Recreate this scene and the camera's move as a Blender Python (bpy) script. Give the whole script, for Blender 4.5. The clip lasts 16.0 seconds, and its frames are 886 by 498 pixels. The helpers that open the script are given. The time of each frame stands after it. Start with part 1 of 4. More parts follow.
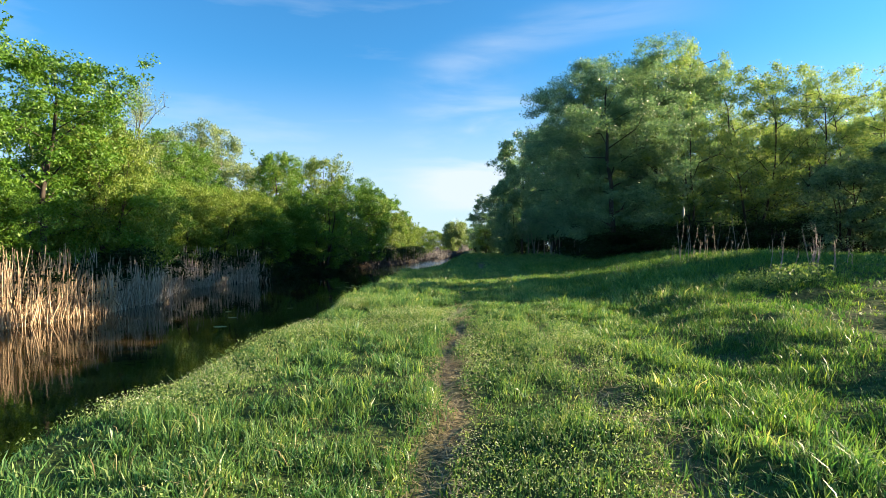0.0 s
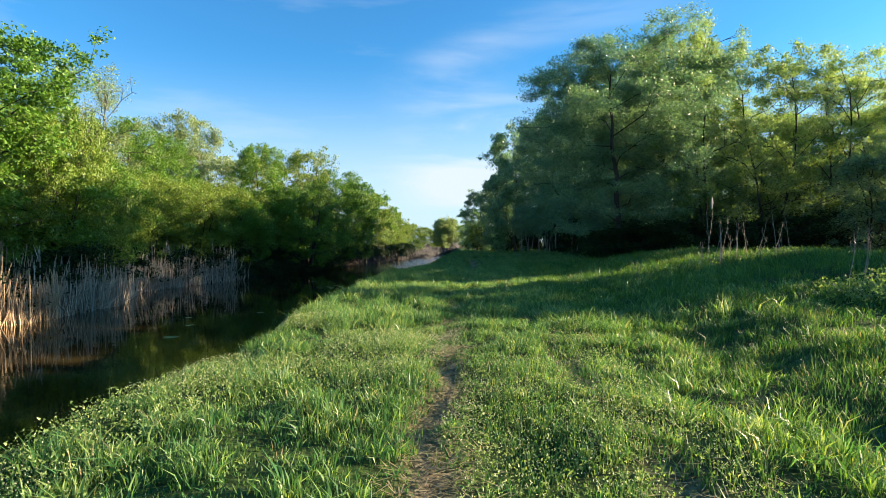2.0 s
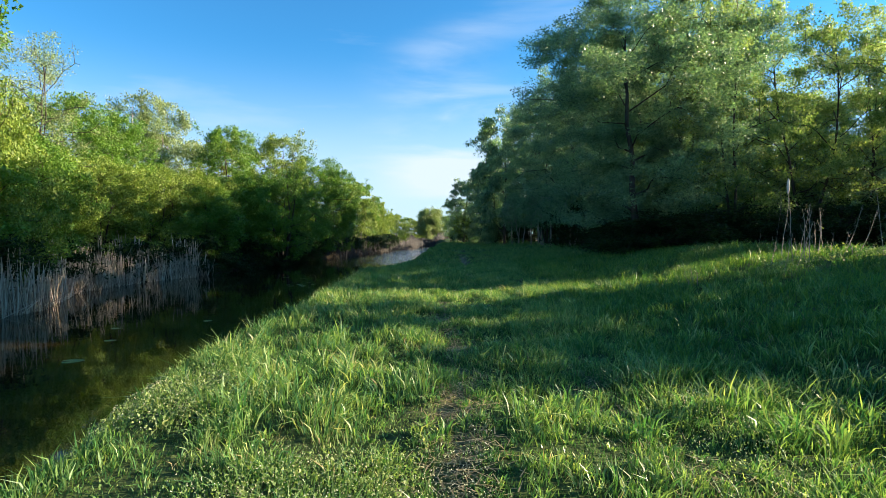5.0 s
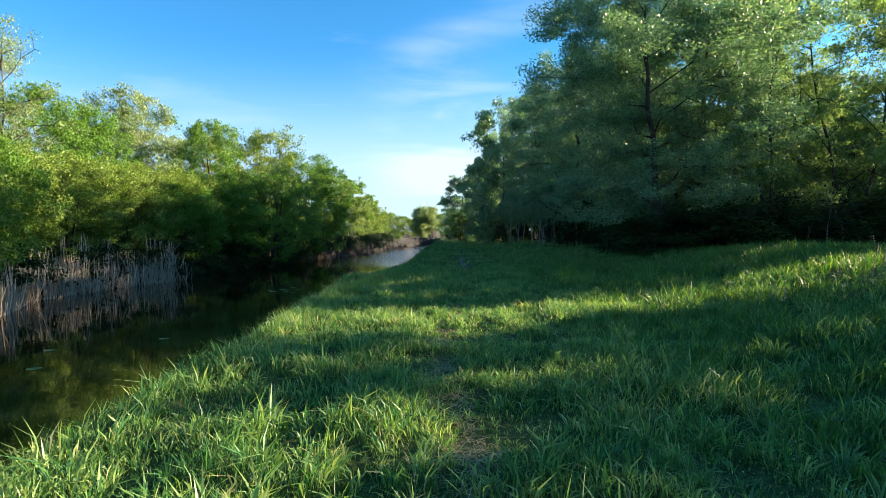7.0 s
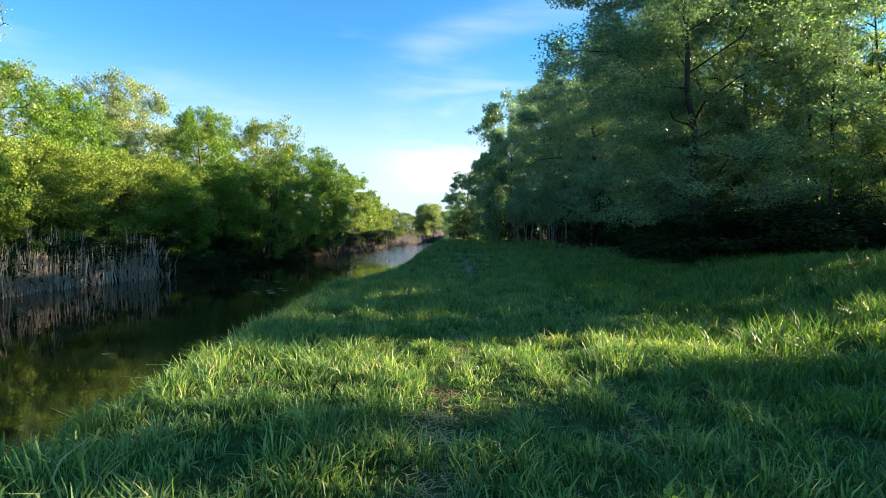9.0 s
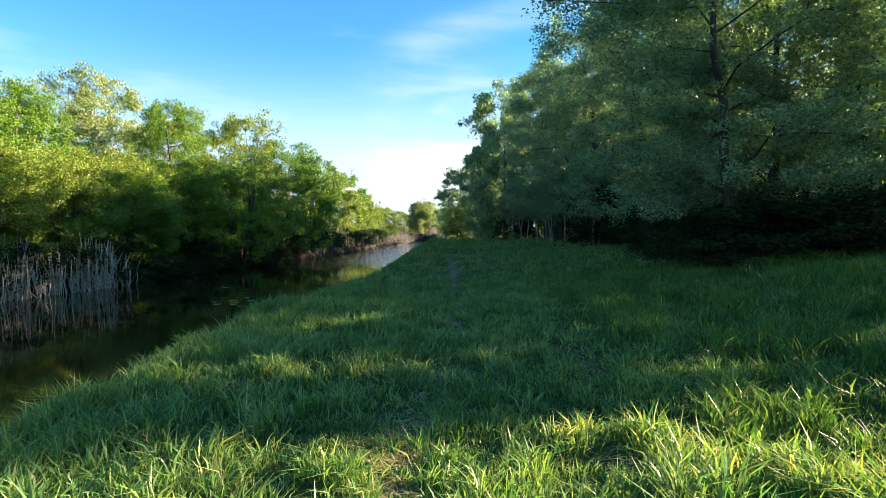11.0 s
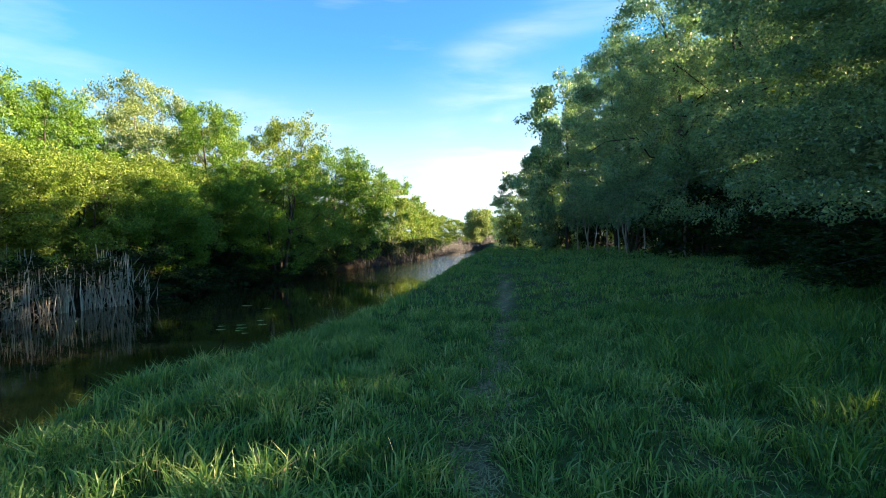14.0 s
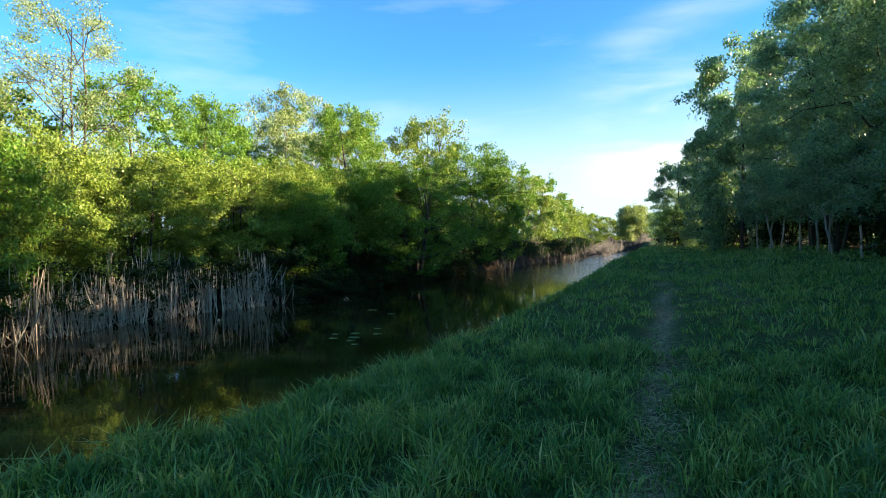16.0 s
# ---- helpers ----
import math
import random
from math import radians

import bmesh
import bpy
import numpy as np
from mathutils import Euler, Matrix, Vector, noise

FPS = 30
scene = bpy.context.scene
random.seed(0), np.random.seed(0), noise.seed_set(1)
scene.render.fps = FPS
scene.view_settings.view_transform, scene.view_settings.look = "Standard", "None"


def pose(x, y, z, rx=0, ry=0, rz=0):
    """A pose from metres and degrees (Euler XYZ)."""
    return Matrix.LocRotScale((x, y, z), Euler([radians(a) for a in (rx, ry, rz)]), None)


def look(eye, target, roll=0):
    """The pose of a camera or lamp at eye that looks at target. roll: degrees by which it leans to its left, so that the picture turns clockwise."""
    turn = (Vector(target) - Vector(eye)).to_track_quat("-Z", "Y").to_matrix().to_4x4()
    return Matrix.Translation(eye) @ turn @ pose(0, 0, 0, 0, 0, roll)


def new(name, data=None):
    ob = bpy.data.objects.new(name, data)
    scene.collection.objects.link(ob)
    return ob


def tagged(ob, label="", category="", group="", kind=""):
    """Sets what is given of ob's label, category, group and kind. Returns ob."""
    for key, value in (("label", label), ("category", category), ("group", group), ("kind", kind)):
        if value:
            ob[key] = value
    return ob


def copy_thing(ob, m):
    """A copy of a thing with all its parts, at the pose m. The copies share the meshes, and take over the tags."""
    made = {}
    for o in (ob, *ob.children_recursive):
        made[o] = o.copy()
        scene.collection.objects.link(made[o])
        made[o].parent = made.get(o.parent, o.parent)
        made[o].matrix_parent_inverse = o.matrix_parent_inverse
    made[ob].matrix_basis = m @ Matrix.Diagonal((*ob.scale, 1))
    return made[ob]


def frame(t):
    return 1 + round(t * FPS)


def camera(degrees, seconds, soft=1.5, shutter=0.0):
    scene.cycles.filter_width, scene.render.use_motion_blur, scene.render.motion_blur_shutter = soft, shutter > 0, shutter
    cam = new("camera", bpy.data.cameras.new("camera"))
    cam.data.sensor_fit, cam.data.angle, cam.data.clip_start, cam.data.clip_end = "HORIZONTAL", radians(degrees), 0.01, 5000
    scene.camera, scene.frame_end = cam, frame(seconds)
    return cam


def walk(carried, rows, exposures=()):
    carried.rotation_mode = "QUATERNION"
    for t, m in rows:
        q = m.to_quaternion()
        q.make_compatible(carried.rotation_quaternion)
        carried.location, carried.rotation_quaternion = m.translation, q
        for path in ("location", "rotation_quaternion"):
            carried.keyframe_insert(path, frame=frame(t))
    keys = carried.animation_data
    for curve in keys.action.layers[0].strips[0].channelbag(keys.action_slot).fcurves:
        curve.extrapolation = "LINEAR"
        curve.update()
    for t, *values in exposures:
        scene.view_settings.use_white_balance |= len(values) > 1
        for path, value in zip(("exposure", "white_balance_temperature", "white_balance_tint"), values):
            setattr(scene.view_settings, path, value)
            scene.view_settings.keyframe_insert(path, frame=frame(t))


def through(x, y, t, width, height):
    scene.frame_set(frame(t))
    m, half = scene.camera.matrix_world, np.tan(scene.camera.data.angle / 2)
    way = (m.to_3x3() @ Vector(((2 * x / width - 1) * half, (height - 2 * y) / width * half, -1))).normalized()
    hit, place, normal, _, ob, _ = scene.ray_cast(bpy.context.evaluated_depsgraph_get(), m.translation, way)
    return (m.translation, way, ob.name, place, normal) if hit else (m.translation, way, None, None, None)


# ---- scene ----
cam = camera(79.0, 16.0, soft=0.5)
PATH = [
    (0, (1.406, 0.679, 1.244), (1.204, 2.668, 1.237), -0.6),
    (0.5, (1.337, 1.347, 1.217), (1.142, 3.337, 1.206), -0.3),
    (0.9, (1.311, 1.853, 1.21), (1.12, 3.844, 1.186), 0.2),
    (1, (1.309, 1.985, 1.212), (1.121, 3.977, 1.2), -0.5),
    (1.5, (1.28, 2.673, 1.236), (1.103, 4.665, 1.221), -0.6),
    (2, (1.228, 3.354, 1.257), (1.06, 5.347, 1.238), -0.6),
    (2.5, (1.193, 4.001, 1.26), (1.037, 5.995, 1.232), -0.7),
    (3, (1.136, 4.621, 1.275), (1.0, 6.616, 1.238), -0.5),
    (3.5, (1.067, 5.224, 1.295), (0.95, 7.22, 1.248), -0.3),
    (4, (0.968, 5.861, 1.326), (0.858, 7.857, 1.271), -0.3),
    (4.2, (0.932, 6.128, 1.33), (0.819, 8.124, 1.28), -0.3),
    (6.5, (0.593, 9.276, 1.407), (0.5, 11.273, 1.344), -1.0),
    (7, (0.575, 9.973, 1.413), (0.484, 11.97, 1.352), -1.0),
    (7.5, (0.563, 10.687, 1.43), (0.482, 12.684, 1.371), -1.1),
    (8, (0.546, 11.395, 1.45), (0.468, 13.393, 1.391), -0.8),
    (8.5, (0.526, 12.076, 1.464), (0.438, 14.073, 1.4), -0.4),
    (9, (0.487, 12.734, 1.463), (0.383, 14.73, 1.393), -0.0),
    (9.2, (0.49, 13.014, 1.459), (0.383, 15.01, 1.386), -0.0),
    (11.3, (0.867, 16.315, 1.498), (0.784, 18.311, 1.42), -1.2),
    (11.5, (0.869, 16.639, 1.498), (0.8, 18.636, 1.42), -1.1),
    (12, (0.87, 17.475, 1.488), (0.834, 19.473, 1.415), -1.0),
    (12.5, (0.847, 18.305, 1.463), (0.831, 20.304, 1.398), -1.0),
    (13, (0.876, 19.128, 1.46), (0.848, 21.126, 1.401), -1.1),
    (13.5, (0.883, 19.899, 1.468), (0.76, 21.895, 1.42), -1.0),
    (14, (0.895, 20.659, 1.492), (0.59, 22.635, 1.45), -1.3),
    (14.5, (0.858, 21.418, 1.503), (0.363, 23.355, 1.458), -1.8),
    (15, (0.832, 22.186, 1.497), (0.184, 24.078, 1.457), -1.8),
    (15.1, (0.832, 22.343, 1.497), (0.158, 24.225, 1.446), -0.9),
    (15.5, (0.822, 22.981, 1.5), (0.075, 24.836, 1.466), -1.8),
    (16, (0.772, 23.769, 1.472), (-0.056, 25.59, 1.444), -1.8),
]
walk(cam, [(t, look(eye, target, roll)) for t, eye, target, roll in PATH], [(0, 2.14, 6500, 10), (4, 2.1, 6350, 9), (7, 2.3, 6300, 8), (9, 2.45, 6700, 10), (12.5, 2.68, 7100, 12), (14.5, 2.68, 7100, 12), (16, 2.55, 6800, 11)])

# ---- light ----
SUN_AZ, SUN_EL = 11.0, 14.6      # degrees from +x towards +y, and above the horizon
to_sun = Vector((math.cos(radians(SUN_AZ)) * math.cos(radians(SUN_EL)), math.sin(radians(SUN_AZ)) * math.cos(radians(SUN_EL)), math.sin(radians(SUN_EL))))
sun_data = bpy.data.lights.new("sun", "SUN")
sun_data.energy, sun_data.angle, sun_data.color = 5.0, radians(0.6), (1.0, 0.77, 0.52)
sun = new("sun", sun_data)
sun.matrix_basis = look((60, 20, 40), Vector((60, 20, 40)) - to_sun)

world = bpy.data.worlds.new("sky")
scene.world = world
world.use_nodes = True
wn, wl = world.node_tree.nodes, world.node_tree.links
wn.clear()
sky = wn.new("ShaderNodeTexSky")
sky.sky_type, sky.sun_disc = "NISHITA", False
sky.sun_elevation, sky.sun_rotation = radians(SUN_EL), radians(90 - SUN_AZ)
sky.air_density, sky.dust_density, sky.ozone_density = 1.0, 0.6, 2.5
# thin cirrus streaks laid over the blue
co = wn.new("ShaderNodeTexCoord")
mp = wn.new("ShaderNodeMapping")
mp.inputs["Rotation"].default_value = (0.0, radians(-16), 0.0)
mp.inputs["Scale"].default_value = (1.1, 1.6, 7.0)
wl.new(co.outputs["Generated"], mp.inputs["Vector"])
cl = wn.new("ShaderNodeTexNoise")
cl.inputs["Scale"].default_value, cl.inputs["Detail"].default_value, cl.inputs["Roughness"].default_value = 1.7, 6.0, 0.55
wl.new(mp.outputs["Vector"], cl.inputs["Vector"])
cr = wn.new("ShaderNodeValToRGB")
cr.color_ramp.elements[0].position, cr.color_ramp.elements[1].position = 0.54, 0.95
cr.color_ramp.elements[1].color = (0.5, 0.5, 0.5, 1)
wl.new(cl.outputs["Fac"], cr.inputs["Fac"])
# a white bank low over the horizon
sx = wn.new("ShaderNodeSeparateXYZ")
wl.new(co.outputs["Generated"], sx.inputs["Vector"])
low = wn.new("ShaderNodeMapRange")
low.interpolation_type = "SMOOTHERSTEP"
low.inputs["From Min"].default_value, low.inputs["From Max"].default_value = 0.35, 0.02
low.inputs["To Min"].default_value, low.inputs["To Max"].default_value = 0.0, 0.75
wl.new(sx.outputs["Z"], low.inputs["Value"])
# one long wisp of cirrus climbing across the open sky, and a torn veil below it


def sky_math(operation, a, b, clamp=False):
    k = wn.new("ShaderNodeMath")
    k.operation, k.use_clamp = operation, clamp
    for i, value in enumerate((a, b)):
        if isinstance(value, (int, float)):
            k.inputs[i].default_value = value
        else:
            wl.new(value, k.inputs[i])
    return k.outputs[0]


def sky_range(value, a, b, to):
    k = wn.new("ShaderNodeMapRange")
    k.interpolation_type = "SMOOTHSTEP"
    k.inputs["From Min"].default_value, k.inputs["From Max"].default_value, k.inputs["To Max"].default_value = a, b, to
    wl.new(value, k.inputs["Value"])
    return k.outputs["Result"]


def sky_vector(operation, v, output="Value"):
    k = wn.new("ShaderNodeVectorMath")
    k.operation = operation
    k.inputs[1].default_value = v
    wl.new(co.outputs["Generated"], k.inputs[0])
    return k.outputs[output]


def cirrus(scale, stretch, turn):
    k = wn.new("ShaderNodeMapping")
    k.inputs["Rotation"].default_value, k.inputs["Scale"].default_value = (0, radians(turn), 0), stretch
    wl.new(co.outputs["Generated"], k.inputs["Vector"])
    t = wn.new("ShaderNodeTexNoise")
    t.inputs["Scale"].default_value, t.inputs["Detail"].default_value, t.inputs["Distortion"].default_value = scale, 6.0, 0.4
    wl.new(k.outputs["Vector"], t.inputs["Vector"])
    return t.outputs["Fac"]


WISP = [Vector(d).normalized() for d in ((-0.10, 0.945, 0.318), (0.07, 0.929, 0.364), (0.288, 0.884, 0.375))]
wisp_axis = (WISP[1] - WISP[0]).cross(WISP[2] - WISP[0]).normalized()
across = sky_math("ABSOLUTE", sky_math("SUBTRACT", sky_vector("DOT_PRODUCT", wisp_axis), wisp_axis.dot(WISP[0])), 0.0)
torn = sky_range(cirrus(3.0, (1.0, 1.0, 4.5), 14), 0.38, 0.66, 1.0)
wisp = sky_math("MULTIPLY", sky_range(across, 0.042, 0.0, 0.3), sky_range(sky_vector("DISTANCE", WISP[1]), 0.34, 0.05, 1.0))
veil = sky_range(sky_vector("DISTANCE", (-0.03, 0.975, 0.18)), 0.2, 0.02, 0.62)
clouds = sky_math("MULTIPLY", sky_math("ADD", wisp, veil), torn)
ad = wn.new("ShaderNodeMath")
ad.operation, ad.use_clamp = "ADD", True
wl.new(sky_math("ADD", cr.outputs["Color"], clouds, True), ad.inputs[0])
wl.new(low.outputs["Result"], ad.inputs[1])
wm = wn.new("ShaderNodeMixRGB")
wm.inputs["Color2"].default_value = (3.3, 3.8, 4.4, 1)
wl.new(ad.outputs[0], wm.inputs["Fac"])
deep = wn.new("ShaderNodeMixRGB")
deep.blend_type = "MULTIPLY"
deep.inputs["Fac"].default_value = 1.0
deep.inputs["Color2"].default_value = (0.33, 0.86, 1.15, 1)
wl.new(sky.outputs["Color"], deep.inputs["Color1"])
wl.new(deep.outputs["Color"], wm.inputs["Color1"])
bg = wn.new("ShaderNodeBackground")
bg.inputs["Strength"].default_value = 0.058
wl.new(wm.outputs["Color"], bg.inputs["Color"])
wo = wn.new("ShaderNodeOutputWorld")
wl.new(bg.outputs["Background"], wo.inputs["Surface"])


# ---- materials ----
def nodes_of(name):
    m = bpy.data.materials.new(name)
    m.use_nodes = True
    m.node_tree.nodes.clear()
    return m, m.node_tree.nodes, m.node_tree.links


def ramp(n, l, source, stops):
    r = n.new("ShaderNodeValToRGB")
    e = r.color_ramp.elements
    while len(e) < len(stops):
        e.new(0.5)
    for k, (p, c) in zip(e, stops):
        k.position, k.color = p, (*c, 1)
    l.new(source, r.inputs["Fac"])
    return r.outputs["Color"]


def texture_noise(n, l, scale, detail=4.0, space="Object", stretch=(1, 1, 1)):
    c = n.new("ShaderNodeTexCoord")
    m = n.new("ShaderNodeMapping")
    m.inputs["Scale"].default_value = stretch
    l.new(c.outputs[space], m.inputs["Vector"])
    t = n.new("ShaderNodeTexNoise")
    t.inputs["Scale"].default_value, t.inputs["Detail"].default_value = scale, detail
    l.new(m.outputs["Vector"], t.inputs["Vector"])
    return t.outputs["Fac"]


def foliage(name, stops, glow=0.45, rough=0.45, patch=0.5, spec=0.35, through=(1.1, 1.15, 0.5)):
    """Leaves and blades: each its own tone, light shining through them."""
    m, n, l = nodes_of(name)
    g = n.new("ShaderNodeNewGeometry")
    big, mid = texture_noise(n, l, patch, 2.0), texture_noise(n, l, patch * 4.3, 1.0)
    a = n.new("ShaderNodeMath")
    a.operation = "MULTIPLY_ADD"
    a.inputs[1].default_value = 0.55
    l.new(g.outputs["Random Per Island"], a.inputs[0])
    b = n.new("ShaderNodeMath")
    b.operation = "MULTIPLY"
    b.inputs[1].default_value = 0.34
    l.new(big, b.inputs[0])
    c = n.new("ShaderNodeMath")
    c.operation = "MULTIPLY_ADD"
    c.inputs[1].default_value = 0.75
    l.new(mid, c.inputs[0])
    l.new(b.outputs[0], c.inputs[2])
    d = n.new("ShaderNodeMath")
    d.operation = "SUBTRACT"
    d.inputs[1].default_value = 0.295
    l.new(c.outputs[0], d.inputs[0])
    l.new(d.outputs[0], a.inputs[2])
    col = ramp(n, l, a.outputs[0], stops)
    p = n.new("ShaderNodeBsdfPrincipled")
    p.inputs["Roughness"].default_value = rough
    p.inputs["Specular IOR Level"].default_value = spec
    l.new(col, p.inputs["Base Color"])
    t = n.new("ShaderNodeBsdfTranslucent")
    warm = n.new("ShaderNodeMixRGB")
    warm.blend_type = "MULTIPLY"
    warm.inputs["Fac"].default_value = 1.0
    warm.inputs["Color2"].default_value = (*through, 1)
    l.new(col, warm.inputs["Color1"])
    l.new(warm.outputs["Color"], t.inputs["Color"])
    x = n.new("ShaderNodeMixShader")
    x.inputs["Fac"].default_value = glow
    l.new(p.outputs["BSDF"], x.inputs[1])
    l.new(t.outputs["BSDF"], x.inputs[2])
    o = n.new("ShaderNodeOutputMaterial")
    l.new(x.outputs["Shader"], o.inputs["Surface"])
    return m


def solid(name, stops, scale, rough=0.8, bump=0.3, detail=6.0, spec=0.3, stretch=(1, 1, 1)):
    m, n, l = nodes_of(name)
    f = texture_noise(n, l, scale, detail, stretch=stretch)
    p = n.new("ShaderNodeBsdfPrincipled")
    p.inputs["Roughness"].default_value = rough
    p.inputs["Specular IOR Level"].default_value = spec
    l.new(ramp(n, l, f, stops), p.inputs["Base Color"])
    b = n.new("ShaderNodeBump")
    b.inputs["Strength"].default_value = bump
    b.inputs["Distance"].default_value = 0.02
    l.new(f, b.inputs["Height"])
    l.new(b.outputs["Normal"], p.inputs["Normal"])
    o = n.new("ShaderNodeOutputMaterial")
    l.new(p.outputs["BSDF"], o.inputs["Surface"])
    return m


GRASS = foliage("grass_blades", [(0.1, (0.022, 0.088, 0.034)), (0.4, (0.078, 0.215, 0.066)), (0.75, (0.25, 0.37, 0.115)), (0.97, (0.49, 0.48, 0.25))], glow=0.5, rough=0.4, patch=0.6, spec=0.45, through=(1.2, 1.15, 0.55))
MEADOW = foliage("tall_grass_blades", [(0.1, (0.016, 0.075, 0.024)), (0.5, (0.062, 0.172, 0.04)), (0.88, (0.2, 0.305, 0.055)), (0.99, (0.28, 0.33, 0.1))], glow=0.5, rough=0.42, patch=0.5, spec=0.34, through=(1.2, 1.15, 0.5))
# darker than the tufts: the shade between them is put into this green
SWARD_SHADED = foliage("shaded_sward_blades", [(0.1, (0.014, 0.055, 0.02)), (0.45, (0.052, 0.145, 0.042)), (0.8, (0.16, 0.26, 0.075)), (0.98, (0.33, 0.33, 0.16))], glow=0.4, rough=0.5, patch=0.7, spec=0.25, through=(1.2, 1.15, 0.55))
STRAW = foliage("dead_grass", [(0.0, (0.2, 0.16, 0.08)), (1.0, (0.42, 0.36, 0.2))], glow=0.3, rough=0.6)
HERB = foliage("herb_leaves", [(0.1, (0.06, 0.13, 0.04)), (0.6, (0.19, 0.28, 0.085)), (1.0, (0.38, 0.45, 0.18))], glow=0.45, rough=0.5, patch=0.9)
PETAL = foliage("white_petals", [(0.0, (0.42, 0.46, 0.28)), (1.0, (0.72, 0.72, 0.58))], glow=0.3, rough=0.6)
LEAF_DARK = foliage("poplar_leaves", [(0.1, (0.035, 0.085, 0.052)), (0.5, (0.14, 0.245, 0.13)), (0.9, (0.31, 0.41, 0.22))], glow=0.48, rough=0.38, spec=0.8, through=(1.05, 1.2, 0.65))
LEAF_MID = foliage("light_green_leaves", [(0.1, (0.065, 0.135, 0.04)), (0.5, (0.165, 0.26, 0.095)), (0.9, (0.32, 0.39, 0.16))], glow=0.58, through=(1.35, 1.35, 0.65))
LEAF_SPRING = foliage("spring_leaves", [(0.1, (0.075, 0.14, 0.02)), (0.5, (0.145, 0.23, 0.036)), (0.9, (0.245, 0.32, 0.062))], glow=0.36)
LEAF_GREEN = foliage("green_leaves", [(0.1, (0.045, 0.13, 0.016)), (0.5, (0.09, 0.2, 0.022)), (0.9, (0.16, 0.27, 0.035))], glow=0.36)
LEAF_YELLOW = foliage("yellow_catkin_leaves", [(0.1, (0.1, 0.165, 0.018)), (0.5, (0.16, 0.24, 0.03)), (0.9, (0.24, 0.31, 0.05))], glow=0.36)
LEAF_SILVER = foliage("silvery_leaves", [(0.1, (0.11, 0.18, 0.06)), (0.5, (0.19, 0.26, 0.1)), (0.9, (0.3, 0.36, 0.17))], glow=0.4)
# near-black greens: the shade under the canopy is put into the leaf colour
LEAF_SHADE = foliage("shaded_undergrowth_leaves", [(0.1, (0.008, 0.022, 0.007)), (0.5, (0.017, 0.04, 0.012)), (0.9, (0.032, 0.062, 0.017))], glow=0.35, spec=0.15)
REED = foliage("dry_reed", [(0.05, (0.2, 0.14, 0.085)), (0.5, (0.42, 0.31, 0.19)), (0.95, (0.62, 0.5, 0.33))], glow=0.15, rough=0.6, patch=1.2, through=(1.1, 1.0, 0.8))
# reed greyed and darkened: haze and shade of the far reach are in the colour
REED_SHADED = foliage("shaded_grey_reed", [(0.1, (0.042, 0.044, 0.046)), (0.9, (0.1, 0.098, 0.1))], glow=0.15, rough=0.7, through=(1, 1, 1))
REED_DULL = foliage("weathered_reed", [(0.05, (0.2, 0.17, 0.125)), (0.5, (0.44, 0.38, 0.29)), (0.95, (0.66, 0.58, 0.45))], glow=0.15, rough=0.7, patch=1.2, through=(1.1, 1.0, 0.8))
BARK = solid("bark", [(0.3, (0.02, 0.016, 0.012)), (0.7, (0.075, 0.062, 0.048))], 9.0, 0.9, 0.8, stretch=(1, 1, 0.2))
BARK_PALE = solid("pale_bark", [(0.3, (0.16, 0.13, 0.1)), (0.7, (0.4, 0.34, 0.27))], 7.0, 0.85, 0.6, stretch=(1, 1, 0.3))
STALK = solid("dry_stalk", [(0.3, (0.14, 0.115, 0.09)), (0.7, (0.34, 0.29, 0.23))], 12.0, 0.8, 0.3)
FLUFF = solid("seed_fluff", [(0.3, (0.4, 0.36, 0.3)), (0.7, (0.65, 0.6, 0.52))], 60.0, 1.0, 0.6)


